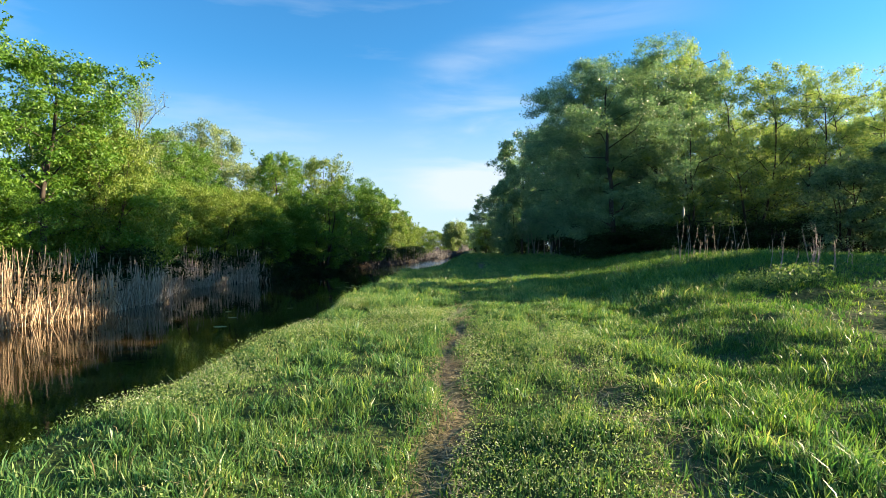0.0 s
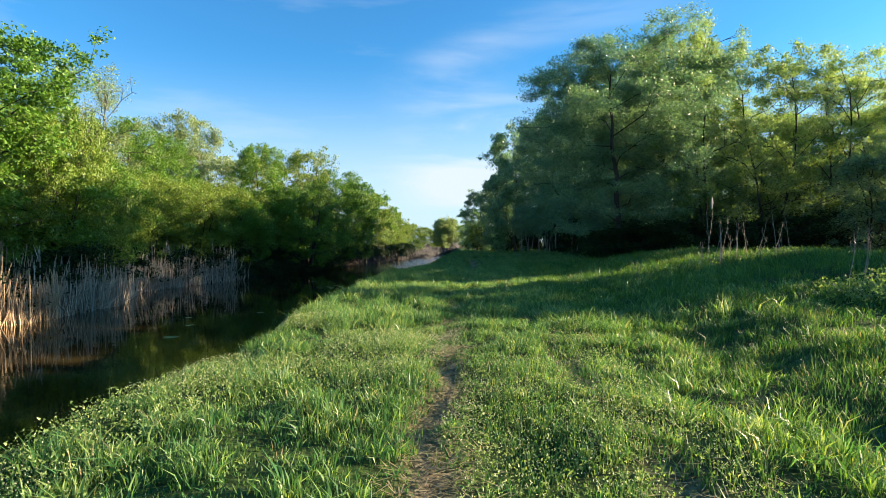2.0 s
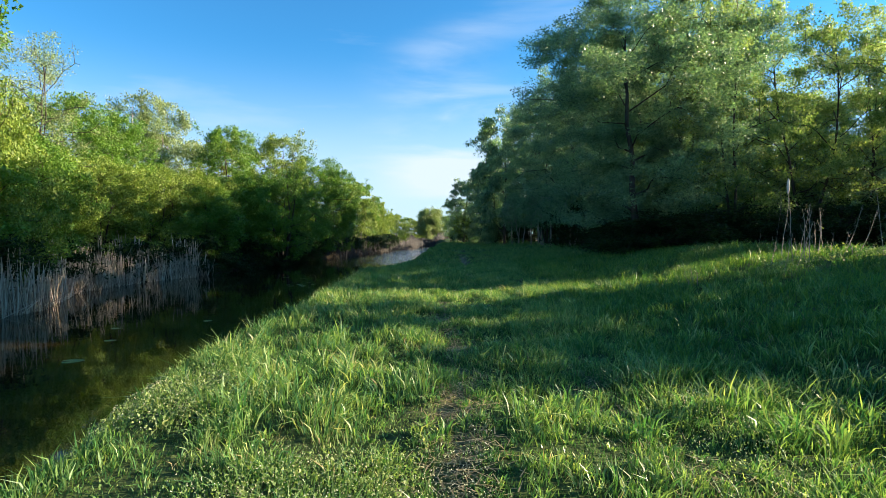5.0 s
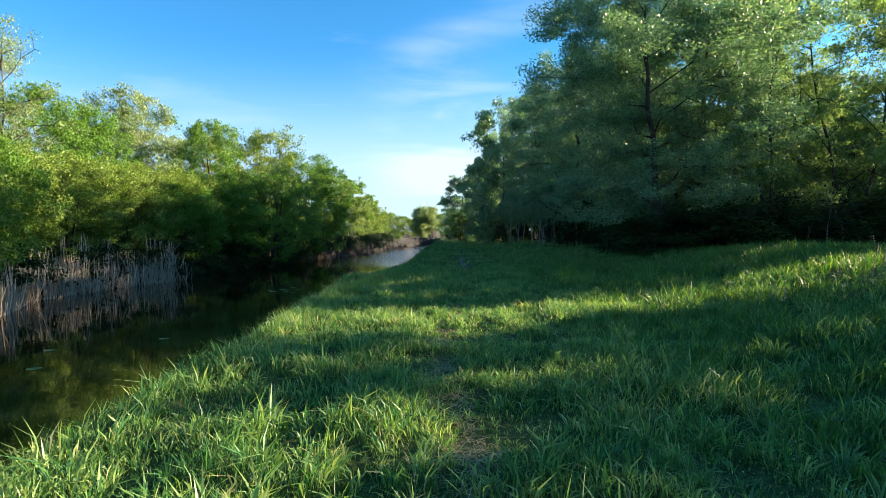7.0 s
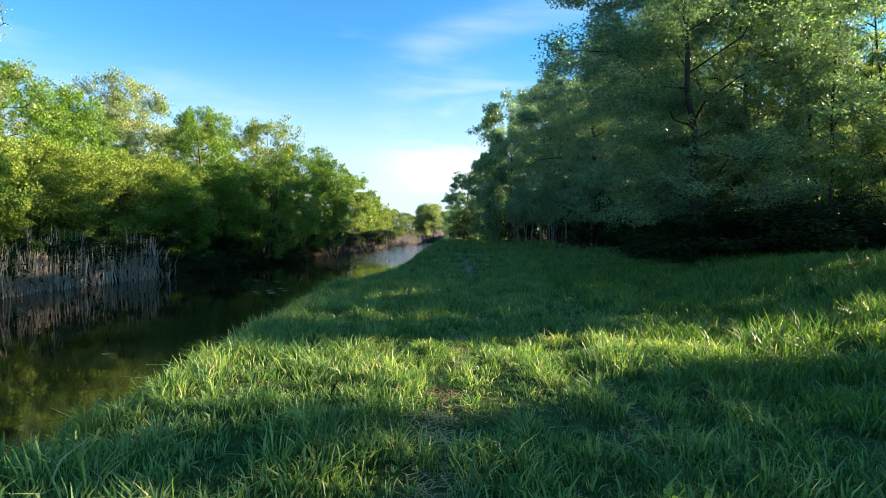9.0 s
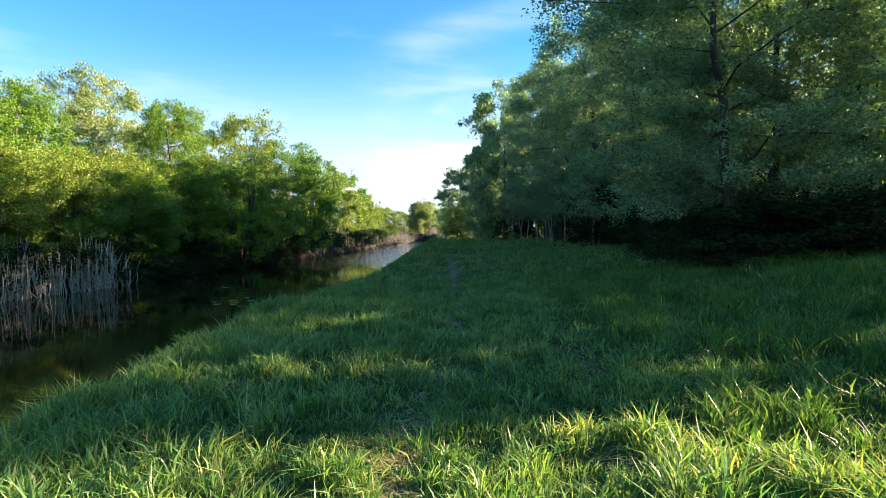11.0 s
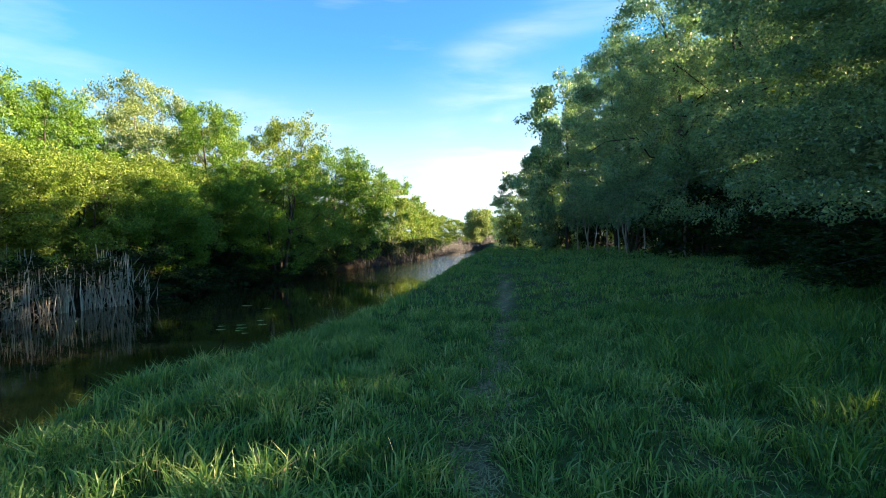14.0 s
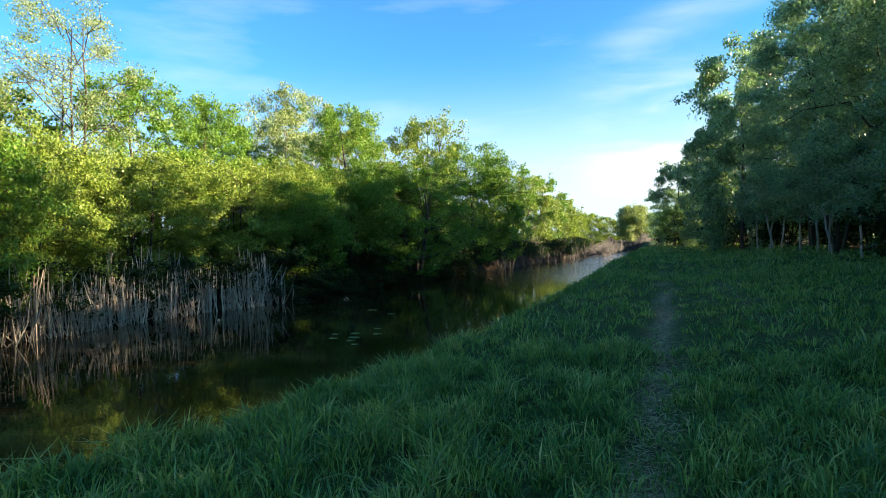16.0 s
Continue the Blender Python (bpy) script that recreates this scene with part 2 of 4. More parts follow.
def ground_material():
    m, n, l = nodes_of("soil_and_moss")
    fine = texture_noise(n, l, 14.0, 8.0)
    wide = texture_noise(n, l, 0.35, 3.0)
    soil = ramp(n, l, fine, [(0.3, (0.09, 0.068, 0.042)), (0.52, (0.23, 0.175, 0.108)), (0.72, (0.4, 0.315, 0.2))])
    moss = ramp(n, l, fine, [(0.3, (0.012, 0.03, 0.005)), (0.7, (0.045, 0.09, 0.016))])
    at = n.new("ShaderNodeAttribute")
    at.attribute_name = "bare"
    k = n.new("ShaderNodeMath")
    k.operation, k.use_clamp = "MULTIPLY_ADD", True
    k.inputs[1].default_value, k.inputs[2].default_value = 0.5, -0.18
    l.new(wide, k.inputs[0])
    s = n.new("ShaderNodeMath")
    s.operation, s.use_clamp = "ADD", True
    l.new(at.outputs["Fac"], s.inputs[0])
    l.new(k.outputs[0], s.inputs[1])
    x = n.new("ShaderNodeMixRGB")
    l.new(s.outputs[0], x.inputs["Fac"])
    l.new(moss, x.inputs["Color1"])
    l.new(soil, x.inputs["Color2"])
    # mixes to a darker brown where the wooded value is high
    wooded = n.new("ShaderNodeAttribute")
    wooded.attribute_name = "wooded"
    dark_brown = ramp(n, l, fine, [(0.3, (0.012, 0.01, 0.006)), (0.7, (0.05, 0.04, 0.025))])
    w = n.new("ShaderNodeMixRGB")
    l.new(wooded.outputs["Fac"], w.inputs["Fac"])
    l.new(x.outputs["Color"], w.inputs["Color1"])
    l.new(dark_brown, w.inputs["Color2"])
    p = n.new("ShaderNodeBsdfPrincipled")
    p.inputs["Roughness"].default_value = 0.95
    p.inputs["Specular IOR Level"].default_value = 0.15
    l.new(w.outputs["Color"], p.inputs["Base Color"])
    b = n.new("ShaderNodeBump")
    b.inputs["Strength"].default_value, b.inputs["Distance"].default_value = 0.9, 0.04
    l.new(fine, b.inputs["Height"])
    l.new(b.outputs["Normal"], p.inputs["Normal"])
    o = n.new("ShaderNodeOutputMaterial")
    l.new(p.outputs["BSDF"], o.inputs["Surface"])
    return m


def water_material():
    m, n, l = nodes_of("murky_water")
    f = texture_noise(n, l, 0.45, 5.0, stretch=(1.0, 1.6, 1.0))
    p = n.new("ShaderNodeBsdfPrincipled")
    l.new(ramp(n, l, f, [(0.4, (0.01, 0.008, 0.003)), (0.56, (0.03, 0.022, 0.008)), (0.74, (0.08, 0.058, 0.018))]), p.inputs["Base Color"])
    p.inputs["Roughness"].default_value = 0.03
    p.inputs["IOR"].default_value = 1.33
    r = texture_noise(n, l, 2.2, 3.0, stretch=(0.8, 1.0, 1.0))
    b = n.new("ShaderNodeBump")
    # still near the meadow, ruffled by the wind on the far open reach
    co = n.new("ShaderNodeTexCoord")
    sx = n.new("ShaderNodeSeparateXYZ")
    l.new(co.outputs["Object"], sx.inputs["Vector"])
    wind = n.new("ShaderNodeMapRange")
    wind.interpolation_type = "SMOOTHSTEP"
    wind.inputs["From Min"].default_value, wind.inputs["From Max"].default_value = 54.0, 70.0
    wind.inputs["To Min"].default_value, wind.inputs["To Max"].default_value = 0.03, 1.0
    l.new(sx.outputs["Y"], wind.inputs["Value"])
    l.new(wind.outputs["Result"], b.inputs["Strength"])
    b.inputs["Distance"].default_value = 0.11
    l.new(r, b.inputs["Height"])
    l.new(b.outputs["Normal"], p.inputs["Normal"])
    o = n.new("ShaderNodeOutputMaterial")
    l.new(p.outputs["BSDF"], o.inputs["Surface"])
    return m


SOIL, WATER = ground_material(), water_material()


# ---- geometry helpers ----
def mesh_from(name, verts, faces, mat):
    """A mesh from an array of vertices and a list of face arrays, each of one corner count."""
    me = bpy.data.meshes.new(name)
    verts = np.asarray(verts, np.float32)
    faces = [np.asarray(f, np.int32) for f in faces if len(f)]
    total = sum(f.size for f in faces)
    me.vertices.add(len(verts))
    me.vertices.foreach_set("co", verts.ravel())
    me.loops.add(total)
    me.loops.foreach_set("vertex_index", np.concatenate([f.ravel() for f in faces]))
    sizes = np.concatenate([np.full(len(f), f.shape[1], np.int32) for f in faces])
    starts = np.concatenate([[0], np.cumsum(sizes)[:-1]]).astype(np.int32)
    me.polygons.add(len(sizes))
    me.polygons.foreach_set("loop_start", starts)
    me.polygons.foreach_set("loop_total", sizes)
    me.polygons.foreach_set("use_smooth", np.ones(len(sizes), bool))
    me.update(calc_edges=True)
    me.validate()
    me.materials.append(mat)
    return me


def part(name, me, parent, label=""):
    ob = new(name, me)
    ob.parent = parent
    return tagged(ob, label=label)


def value_noise(x, y, scale, seed=0):
    """Smooth noise of 0 to 1 over the plan, for arrays."""
    r = np.random.RandomState(seed).rand(64, 64)
    u, v = np.asarray(x) / scale, np.asarray(y) / scale
    i, j = np.floor(u).astype(int), np.floor(v).astype(int)
    fu, fv = u - i, v - j
    fu, fv = fu * fu * (3 - 2 * fu), fv * fv * (3 - 2 * fv)
    a, b, c, d = r[i % 64, j % 64], r[(i + 1) % 64, j % 64], r[i % 64, (j + 1) % 64], r[(i + 1) % 64, (j + 1) % 64]
    return (a * (1 - fu) + b * fu) * (1 - fv) + (c * (1 - fu) + d * fu) * fv


def smooth(x, a, b):
    t = np.clip((np.asarray(x, float) - a) / (b - a), 0, 1)
    return t * t * (3 - 2 * t)


# ---- lie of the land ----
WATER_Z = -1.6


def near_bank(y):
    return np.interp(y, [-60, 0, 5, 9, 11, 12.4, 14, 17, 20, 23, 25.4, 27, 30, 36, 42, 50, 62, 80, 100, 120, 140, 152, 165, 220], [-1.9, -1.6, -1.5, -1.6, -1.75, -2.15, -2.3, -2.4, -2.65, -2.85, -3.15, -2.75, -2.35, -2.2, -2.25, -2.6, -2.85, -3.4, -4.1, -5.0, -6.4, -9, -20, -70])


def far_bank(y):
    return np.interp(y, [-60, 0, 15, 22, 28, 35, 41, 46, 52, 60, 75, 90, 112, 130, 150, 165, 220], [-15, -17, -17, -16.4, -17.0, -20.6, -20.6, -19.2, -19.6, -18.8, -16.8, -15.0, -13.8, -13.6, -17, -34, -90])


def left_rut(y):
    return np.interp(y, [-20, 3, 6, 9.5, 12.4, 14.5, 17.5, 19.5, 21.6, 24, 29, 34, 60], [1.5, 1.08, 0.94, 0.75, 0.62, 0.38, 0.2, 0.4, 0.64, 0.56, 0.5, 0.35, -0.6])


def right_rut(y):
    return np.interp(y, [-20, 3.7, 6.2, 9, 11, 16, 19, 21.5, 24, 34, 60], [2.8, 2.36, 2.14, 1.98, 1.88, 1.68, 1.75, 2.08, 2.0, 1.8, 0.9])


def rut_depth(x, y):
    sway = 0.05 * np.sin(y * 1.7) + 0.04 * np.sin(y * 4.3 + 1)
    a, b = x - left_rut(y) - sway, x - right_rut(y) + sway
    fade = 1 - smooth(y, 34, 60)
    worn = 0.3 + 0.7 * np.maximum(1 - smooth(y, 8, 12), 0.62 * smooth(y, 19, 21))
    patchy = 0.3 + 1.0 * smooth(value_noise(x * 0.3, y, 0.75, 21), 0.3, 0.66)
    patchy = np.maximum(patchy, 0.95 * (1 - smooth(y, 7.5, 10.5)))
    second = (0.14 + 0.3 * (1 - smooth(y, 8, 14))) * (0.4 + 1.2 * smooth(value_noise(x * 0.3 + 7, y, 0.6, 22), 0.35, 0.7))
    return (worn * patchy * np.exp(-(a / (0.115 + 0.05 * smooth(y, 18, 21))) ** 2) + second * np.exp(-(b / 0.14) ** 2)) * fade


def land(x, y):
    x, y = np.asarray(x, float), np.asarray(y, float)
    nb, fb = near_bank(y), far_bank(y)
    rise = smooth(x, 3.2, 9.0) * np.interp(y, [0, 6, 11, 20, 33, 60], [0.32, 0.38, 0.7, 0.75, 0.4, 0.3])
    bumps = (value_noise(x, y, 1.3, 3) - 0.5) * 0.07 + (value_noise(x, y, 4.1, 4) - 0.5) * 0.14
    hummocks = (value_noise(x, y, 0.5, 5) - 0.5) * 0.1 * smooth(y, -2, 2) * (1 - smooth(y, 34, 45)) * (1 - smooth(x, 9, 13))
    crest = 0.16 * np.exp(-((x - 4.7) / 0.75) ** 2) * smooth(y, 4, 8) * (1 - smooth(y, 12, 16))
    meadow = rise + bumps + hummocks + crest - 0.06 * rut_depth(x, y) + 0.05
    slope = np.interp(y, [0, 30, 50], [1.7, 2.0, 3.3])
    bank = smooth(x, nb - slope, nb + 0.25)
    z = -2.7 + (meadow + 2.7) * bank
    over = smooth(-x, -fb - 1.2, -fb + 2.5)
    return np.where(x < (nb + fb) / 2, -2.7 + over * (1.9 + bumps * 2) + 0.9 * smooth(-x, -fb + 3, -fb + 12), z)


def stretch(*runs):
    """Coordinates from runs of (start, end, step)."""
    out = []
    for a, b, s in runs:
        out += list(np.arange(a, b - 1e-6, s))
    return np.array(out + [runs[-1][1]])


def build_ground():
    gx = stretch((-2500, -300, 275), (-300, -60, 20), (-60, -24, 2.5), (-24, -5, 0.7), (-5, 5, 0.16), (5, 9, 0.25), (9, 14, 0.6), (14, 60, 3), (60, 300, 20), (300, 2500, 275))
    gy = stretch((-2500, -200, 290), (-200, -10, 10), (-10, 2, 1), (2, 32, 0.2), (32, 60, 1.0), (60, 160, 3), (160, 400, 20), (400, 2500, 300))
    xx, yy = np.meshgrid(gx, gy, indexing="ij")
    zz = land(xx, yy)
    v = np.stack([xx, yy, zz], -1).reshape(-1, 3)
    nx, ny = len(gx), len(gy)
    i, j = np.meshgrid(np.arange(nx - 1), np.arange(ny - 1), indexing="ij")
    a = (i * ny + j).ravel()
    me = mesh_from("ground", v, [np.stack([a, a + ny, a + ny + 1, a + 1], -1)], SOIL)
    bare = rut_depth(xx, yy) * (0.35 + 0.9 * value_noise(xx, yy, 0.9, 8)) - 1.0 * smooth(-xx, 3.5, 6.0) 
    at = me.attributes.new("bare", "FLOAT", "POINT")
    at.data.foreach_set("value", bare.astype(np.float32).ravel())
    # darker brown across the far bank and inward from the wood's edge
    wood_edge = np.interp(yy, [0, 26, 32, 45, 62, 85, 110], [16, 13, 10, 9, 7.5, 3, 1])
    dark_brown = np.maximum(smooth(-xx, 6.0, 9.0), smooth(xx, wood_edge, wood_edge + 2) * smooth(120 - yy, 0, 5))
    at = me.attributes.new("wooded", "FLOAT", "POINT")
    at.data.foreach_set("value", dark_brown.astype(np.float32).ravel())
    return tagged(new("ground", me), "grassy canal bank with two worn wheel ruts", "ground", kind="structure")


build_ground()
ys = stretch((-80, 160, 4), (160, 220, 10))
wv = np.concatenate([np.stack([far_bank(ys) - 1.5, ys, 0 * ys + WATER_Z], -1), np.stack([near_bank(ys) + 0.3, ys, 0 * ys + WATER_Z], -1)])
k = np.arange(len(ys) - 1)
tagged(new("water", mesh_from("water", wv, [np.stack([k, k + len(ys), k + len(ys) + 1, k + 1], -1)], WATER)), "still murky brown-green canal water", "water", kind="structure")


# ---- plants ----
def clump_field(x, y):
    """0 in the dark gaps between the tufts, 1 on their crowns."""
    return smooth(0.62 * value_noise(x, y, 0.3, 68) + 0.38 * value_noise(x, y, 0.14, 69), 0.28, 0.66)


def blades(rng, x, y, z, height, width, way, droop):
    """Grass blades, each a bent strip narrow at the root and pointed at the tip, leaning along way."""
    n = len(x)
    az = np.arctan2(way[:, 1], way[:, 0]) + rng.normal(0, 0.9, n)
    side = np.stack([-np.sin(az), np.cos(az), 0 * az], -1)
    up = np.array([0, 0, 1.0])
    root = np.stack([x, y, z], -1)
    h, w, d = height[:, None], width[:, None], droop[:, None]
    mid = root + way * h * 0.4 + up * h * 0.58
    tip = root + way * h * (1 + d) + up * h * (1 - 0.38 * d)
    v = np.stack([root, mid + side * w * 0.55, tip, mid - side * w * 0.55], 1).reshape(-1, 3)
    return v, (np.arange(n) * 4)[:, None] + np.arange(4)


def grass_stuff(name, label, seed, tufts, per, xr, yr, tall, wide, mat, spread=0.045, keep=None):
    """Tufts of blades that lean out from a common root, taller and shorter in drifts."""
    rng = np.random.RandomState(seed)
    x, y = rng.uniform(*xr, tufts), rng.uniform(*yr, tufts)
    drift = value_noise(x, y, 0.55, seed + 1) * 0.55 + value_noise(x, y, 1.9, seed + 2) * 0.6
    rut = rut_depth(x, y)
    if tall > 0.16:
        rut = np.maximum(rut, np.maximum(rut_depth(x - 0.13, y), rut_depth(x + 0.13, y)))
    clump = clump_field(x, y)
    ok = (rng.rand(tufts) < (0.3 + 1.1 * drift) * (0.35 + 0.9 * clump)) & (rng.rand(tufts) > rut * (0.6 + 0.55 * value_noise(x, y, 0.5, 8))) & (x > near_bank(y) - 1.2)
    if keep is not None:
        ok &= keep(x, y)
    x, y, drift, rut, clump = x[ok], y[ok], drift[ok], rut[ok], clump[ok]
    trodden = (1 - 0.3 * np.exp(-((x - left_rut(y) - 0.6) / 1.1) ** 2)) * rut_margin(x, y)
    lush = 1 + 0.5 * smooth(y, 10, 20) * (tall < 0.16)
    lush *= 1 - 0.3 * (1 - smooth(y, 9, 13)) * (mat is MEADOW)
    h0 = tall * lush * (0.3 + 0.45 * drift + 0.75 * clump) * rng.uniform(0.65, 1.3, len(x)) * trodden * (1 - 0.5 * np.clip(rut, 0, 1))
    lean_az, lean_by = rng.uniform(0, 2 * np.pi, len(x)), rng.uniform(0, 0.35, len(x))
    k = np.repeat(np.arange(len(x)), per)
    n = len(k)
    az = rng.uniform(0, 2 * np.pi, n)
    off = np.abs(rng.normal(0, spread, n)) * np.clip(h0[k] / tall, 0.5, 1.6)
    bx, by = x[k] + np.cos(az) * off, y[k] + np.sin(az) * off
    h = h0[k] * rng.uniform(0.45, 1.15, n)
    out = rng.uniform(0.1, 0.75, n)
    way = np.stack([np.cos(az) * out + np.cos(lean_az[k]) * lean_by[k], np.sin(az) * out + np.sin(lean_az[k]) * lean_by[k], 0 * az], -1)
    v, q = blades(rng, bx, by, land(bx, by) - 0.01, h, wide * np.sqrt(lush[k]) * rng.uniform(0.6, 1.35, n), way, rng.uniform(0.05, 0.95, n) ** 1.4)
    return tagged(new(name, mesh_from(name, v, [q], mat)), label, "grass", kind="stuff")


def rut_margin(x, y):
    """Grass stays short along the sunny edge of the first wheel rut."""
    return 1 - 0.55 * np.exp(-((x - left_rut(y) - 0.22) / 0.26) ** 2) * (1 - smooth(y, 9, 12))


def lawn(name, label, seed, count, xr, yr, tall, wide, mat):
    """A low sward of single-pointed blades between the tufts."""
    rng = np.random.RandomState(seed)
    x, y = rng.uniform(*xr, count), rng.uniform(*yr, count)
    rut = rut_depth(x, y)
    ok = (rng.rand(count) > rut * (0.5 + 0.55 * value_noise(x, y, 0.4, 8))) & (x > near_bank(y) - 1.2)
    x, y = x[ok], y[ok]
    n = len(x)
    h = tall * rng.uniform(0.4, 1.2, n) * (0.3 + 0.95 * clump_field(x, y)) * rut_margin(x, y)
    az, out = rng.uniform(0, 2 * np.pi, n), rng.uniform(0.1, 0.85, n)
    w = wide * rng.uniform(0.6, 1.4, n)
    turn = az + rng.normal(1.57, 0.8, n)
    root = np.stack([x, y, land(x, y) - 0.005], -1)
    side = np.stack([np.cos(turn) * w, np.sin(turn) * w, 0 * w], -1) * 0.5
    tip = root + np.stack([np.cos(az) * out * h, np.sin(az) * out * h, h], -1)
    v = np.stack([root - side, root + side, tip], 1).reshape(-1, 3)
    return tagged(new(name, mesh_from(name, v, [(np.arange(n) * 3)[:, None] + np.arange(3)], mat)), label, "grass", kind="stuff")


def tube(path, radii, sides=6):
    """Rings of a tapered tube along a path: vertices and quads."""
    path, out = np.asarray(path, float), []
    for i, p in enumerate(path):
        d = path[min(i + 1, len(path) - 1)] - path[max(i - 1, 0)]
        d /= np.linalg.norm(d) + 1e-9
        a = np.cross(d, [0, 0, 1.0] if abs(d[2]) < 0.9 else [1.0, 0, 0])
        a /= np.linalg.norm(a)
        b = np.cross(d, a)
        ang = np.arange(sides) * 2 * np.pi / sides
        out.append(p + radii[i] * (np.cos(ang)[:, None] * a + np.sin(ang)[:, None] * b))
    v = np.concatenate(out)
    k = np.arange(sides)
    q = [np.stack([r * sides + k, r * sides + (k + 1) % sides, (r + 1) * sides + (k + 1) % sides, (r + 1) * sides + k], -1) for r in range(len(path) - 1)]
    return v, np.concatenate(q)


def join_tubes(tubes):
    vs, qs, base = [], [], 0
    for v, q in tubes:
        vs.append(v)
        qs.append(q + base)
        base += len(v)
    return np.concatenate(vs), np.concatenate(qs)


def leaf_cards(rng, centres, per, spread, size, flat=0.12):
    """Pointed leaves scattered round each centre."""
    c = np.repeat(centres, per, axis=0)
    n = len(c)
    s = np.repeat(spread, per)[:, None]
    r = rng.normal(0, 1, (n, 3))
    r *= (1.45 * rng.rand(n) ** 0.42 / np.linalg.norm(r, axis=1))[:, None]
    p = c + r * s * np.array([1, 1, 0.62])
    nrm = rng.normal(0, 1, (n, 3)) + np.array([0, 0, 1.0]) * flat * 3
    nrm /= np.linalg.norm(nrm, axis=1, keepdims=True)
    a = np.cross(nrm, rng.normal(0, 1, (n, 3)))
    a /= np.linalg.norm(a, axis=1, keepdims=True)
    b = np.cross(nrm, a)
    ln = (size * rng.uniform(0.6, 1.35, n))[:, None]
    v = np.stack([p - a * ln * 0.55, p + a * ln * 0.45 - b * ln * 0.33, p + a * ln * 0.45 + b * ln * 0.33], 1).reshape(-1, 3)
    return v, (np.arange(n) * 3)[:, None] + np.arange(3)


def tree_kind(name, seed, height, radius, leaf, bark, clumps=150, per=55, size=0.17, stems=1, low=0.22, shape="round", spread=0.55, trunk=0.16, twiggy=1.0, sprays=1.0):
    """A tree at the origin: an Empty with a trunk (with its limbs) and a crown of many leaves."""
    rng = np.random.RandomState(seed)
    root = new(name)
    tubes, tips = [], []
    for s in range(stems):
        out = rng.uniform(0.15, 0.45) * radius * (stems > 1)
        az0 = s * 2 * np.pi / stems + rng.uniform(-0.5, 0.5)
        top = height * (rng.uniform(0.75, 0.95) if stems > 1 else 0.93)
        k = np.linspace(0, 1, 8)
        wob = np.cumsum(rng.normal(0, 0.15 * height / 8, (8, 2)), 0) * k[:, None] ** 0.5
        path = np.stack([np.cos(az0) * out * k ** 0.7 + wob[:, 0], np.sin(az0) * out * k ** 0.7 + wob[:, 1], k * top], -1)
        path[0, 2] = -0.5
        r0 = trunk * (0.7 if stems > 1 else 1)
        tubes.append(tube(path, r0 * (1 - 0.88 * k) + 0.012, 7))
        limbs = max(5, int(17 * twiggy / stems ** 0.6))
        for i in range(limbs):
            u = low + (0.97 - low) * (i + rng.rand()) / limbs
            at = np.array([np.interp(u, k, path[:, d]) for d in range(3)])
            if shape == "round":
                env = radius * np.sqrt(max(0.06, 1 - ((u - low - (1 - low) * 0.42) / ((1 - low) * 0.66)) ** 2))
            elif shape == "spreading":
                env = radius * np.interp((u - low) / (1 - low), [0, 0.25, 0.55, 0.85, 1], [0.5, 0.6, 1.0, 0.9, 0.4])
            elif shape == "tall":
                env = radius * (0.55 + 0.6 * np.sin(np.pi * min(1, (u - low) / (1 - low) * 0.85 + 0.12)) ) * (1 if u < 0.85 else 0.7)
            else:
                env = radius * (1.05 - 0.75 * u)
            ln = env * rng.uniform(0.6, 1.12)
            az = i * 2.4 + rng.uniform(-0.6, 0.6) + az0
            el = rng.uniform(0.15, 0.75) if u > 0.35 else rng.uniform(-0.05, 0.45)
            d = np.array([np.cos(az) * np.cos(el), np.sin(az) * np.cos(el), np.sin(el)])
            q = np.linspace(0, 1, 5)
            arc = at + d * (ln * q)[:, None] + np.array([0, 0, 1]) * (0.12 * ln * np.sin(q * np.pi))[:, None] - np.array([0, 0, 1]) * (0.1 * ln * q ** 2)[:, None]
            arc[1:] += rng.normal(0, 0.05 * ln, (4, 3))
            rl = max(0.02, r0 * 0.42 * (1.1 - u))
            tubes.append(tube(arc, rl * (1 - 0.8 * q) + 0.006, 4))
            for f in np.linspace(0.35, 1.0, 4):
                tips.append([np.interp(f, q, arc[:, e]) for e in range(3)])
            for _ in range(3):
                f = rng.uniform(0.35, 0.95)
                b0 = np.array([np.interp(f, q, arc[:, e]) for e in range(3)])
                d2 = d + rng.normal(0, 0.75, 3) + np.array([0, 0, 0.25])
                d2 /= np.linalg.norm(d2)
                b1 = b0 + d2 * ln * rng.uniform(0.25, 0.5)
                tubes.append(tube([b0, (b0 + b1) / 2 + rng.normal(0, 0.04 * ln, 3), b1], [0.018, 0.012, 0.006], 3))
                tips += [list(b0 * 0.45 + b1 * 0.55), list(b1)]
        tips.append(list(path[-1]))
        tips.append(list(path[-2]))
    tips = np.array(tips)
    inner = int(clumps * 0.45)
    pick = tips[rng.choice(len(tips), inner, replace=inner > len(tips))] + rng.normal(0, 0.05, (inner, 3)) * radius
    # the outer boughs, in uneven bulges round the crown
    n = clumps - inner
    u, az = rng.uniform(0, 1, n) ** 0.9, rng.uniform(0, 2 * np.pi, n)
    if shape == "round":
        env = np.sqrt(np.maximum(0.02, 1 - ((u - 0.4) / 0.62) ** 2))
    elif shape == "spreading":
        env = np.interp(u, [0, 0.25, 0.55, 0.85, 1], [0.55, 0.65, 1.0, 0.85, 0.3])
    else:
        env = 0.45 + 0.55 * np.sin(np.pi * np.clip(u * 0.86 + 0.1, 0, 1))
    bulge = 0.66 + 0.65 * value_noise(az * 1.27 + 9, u * 6, 1.0, seed + 5)
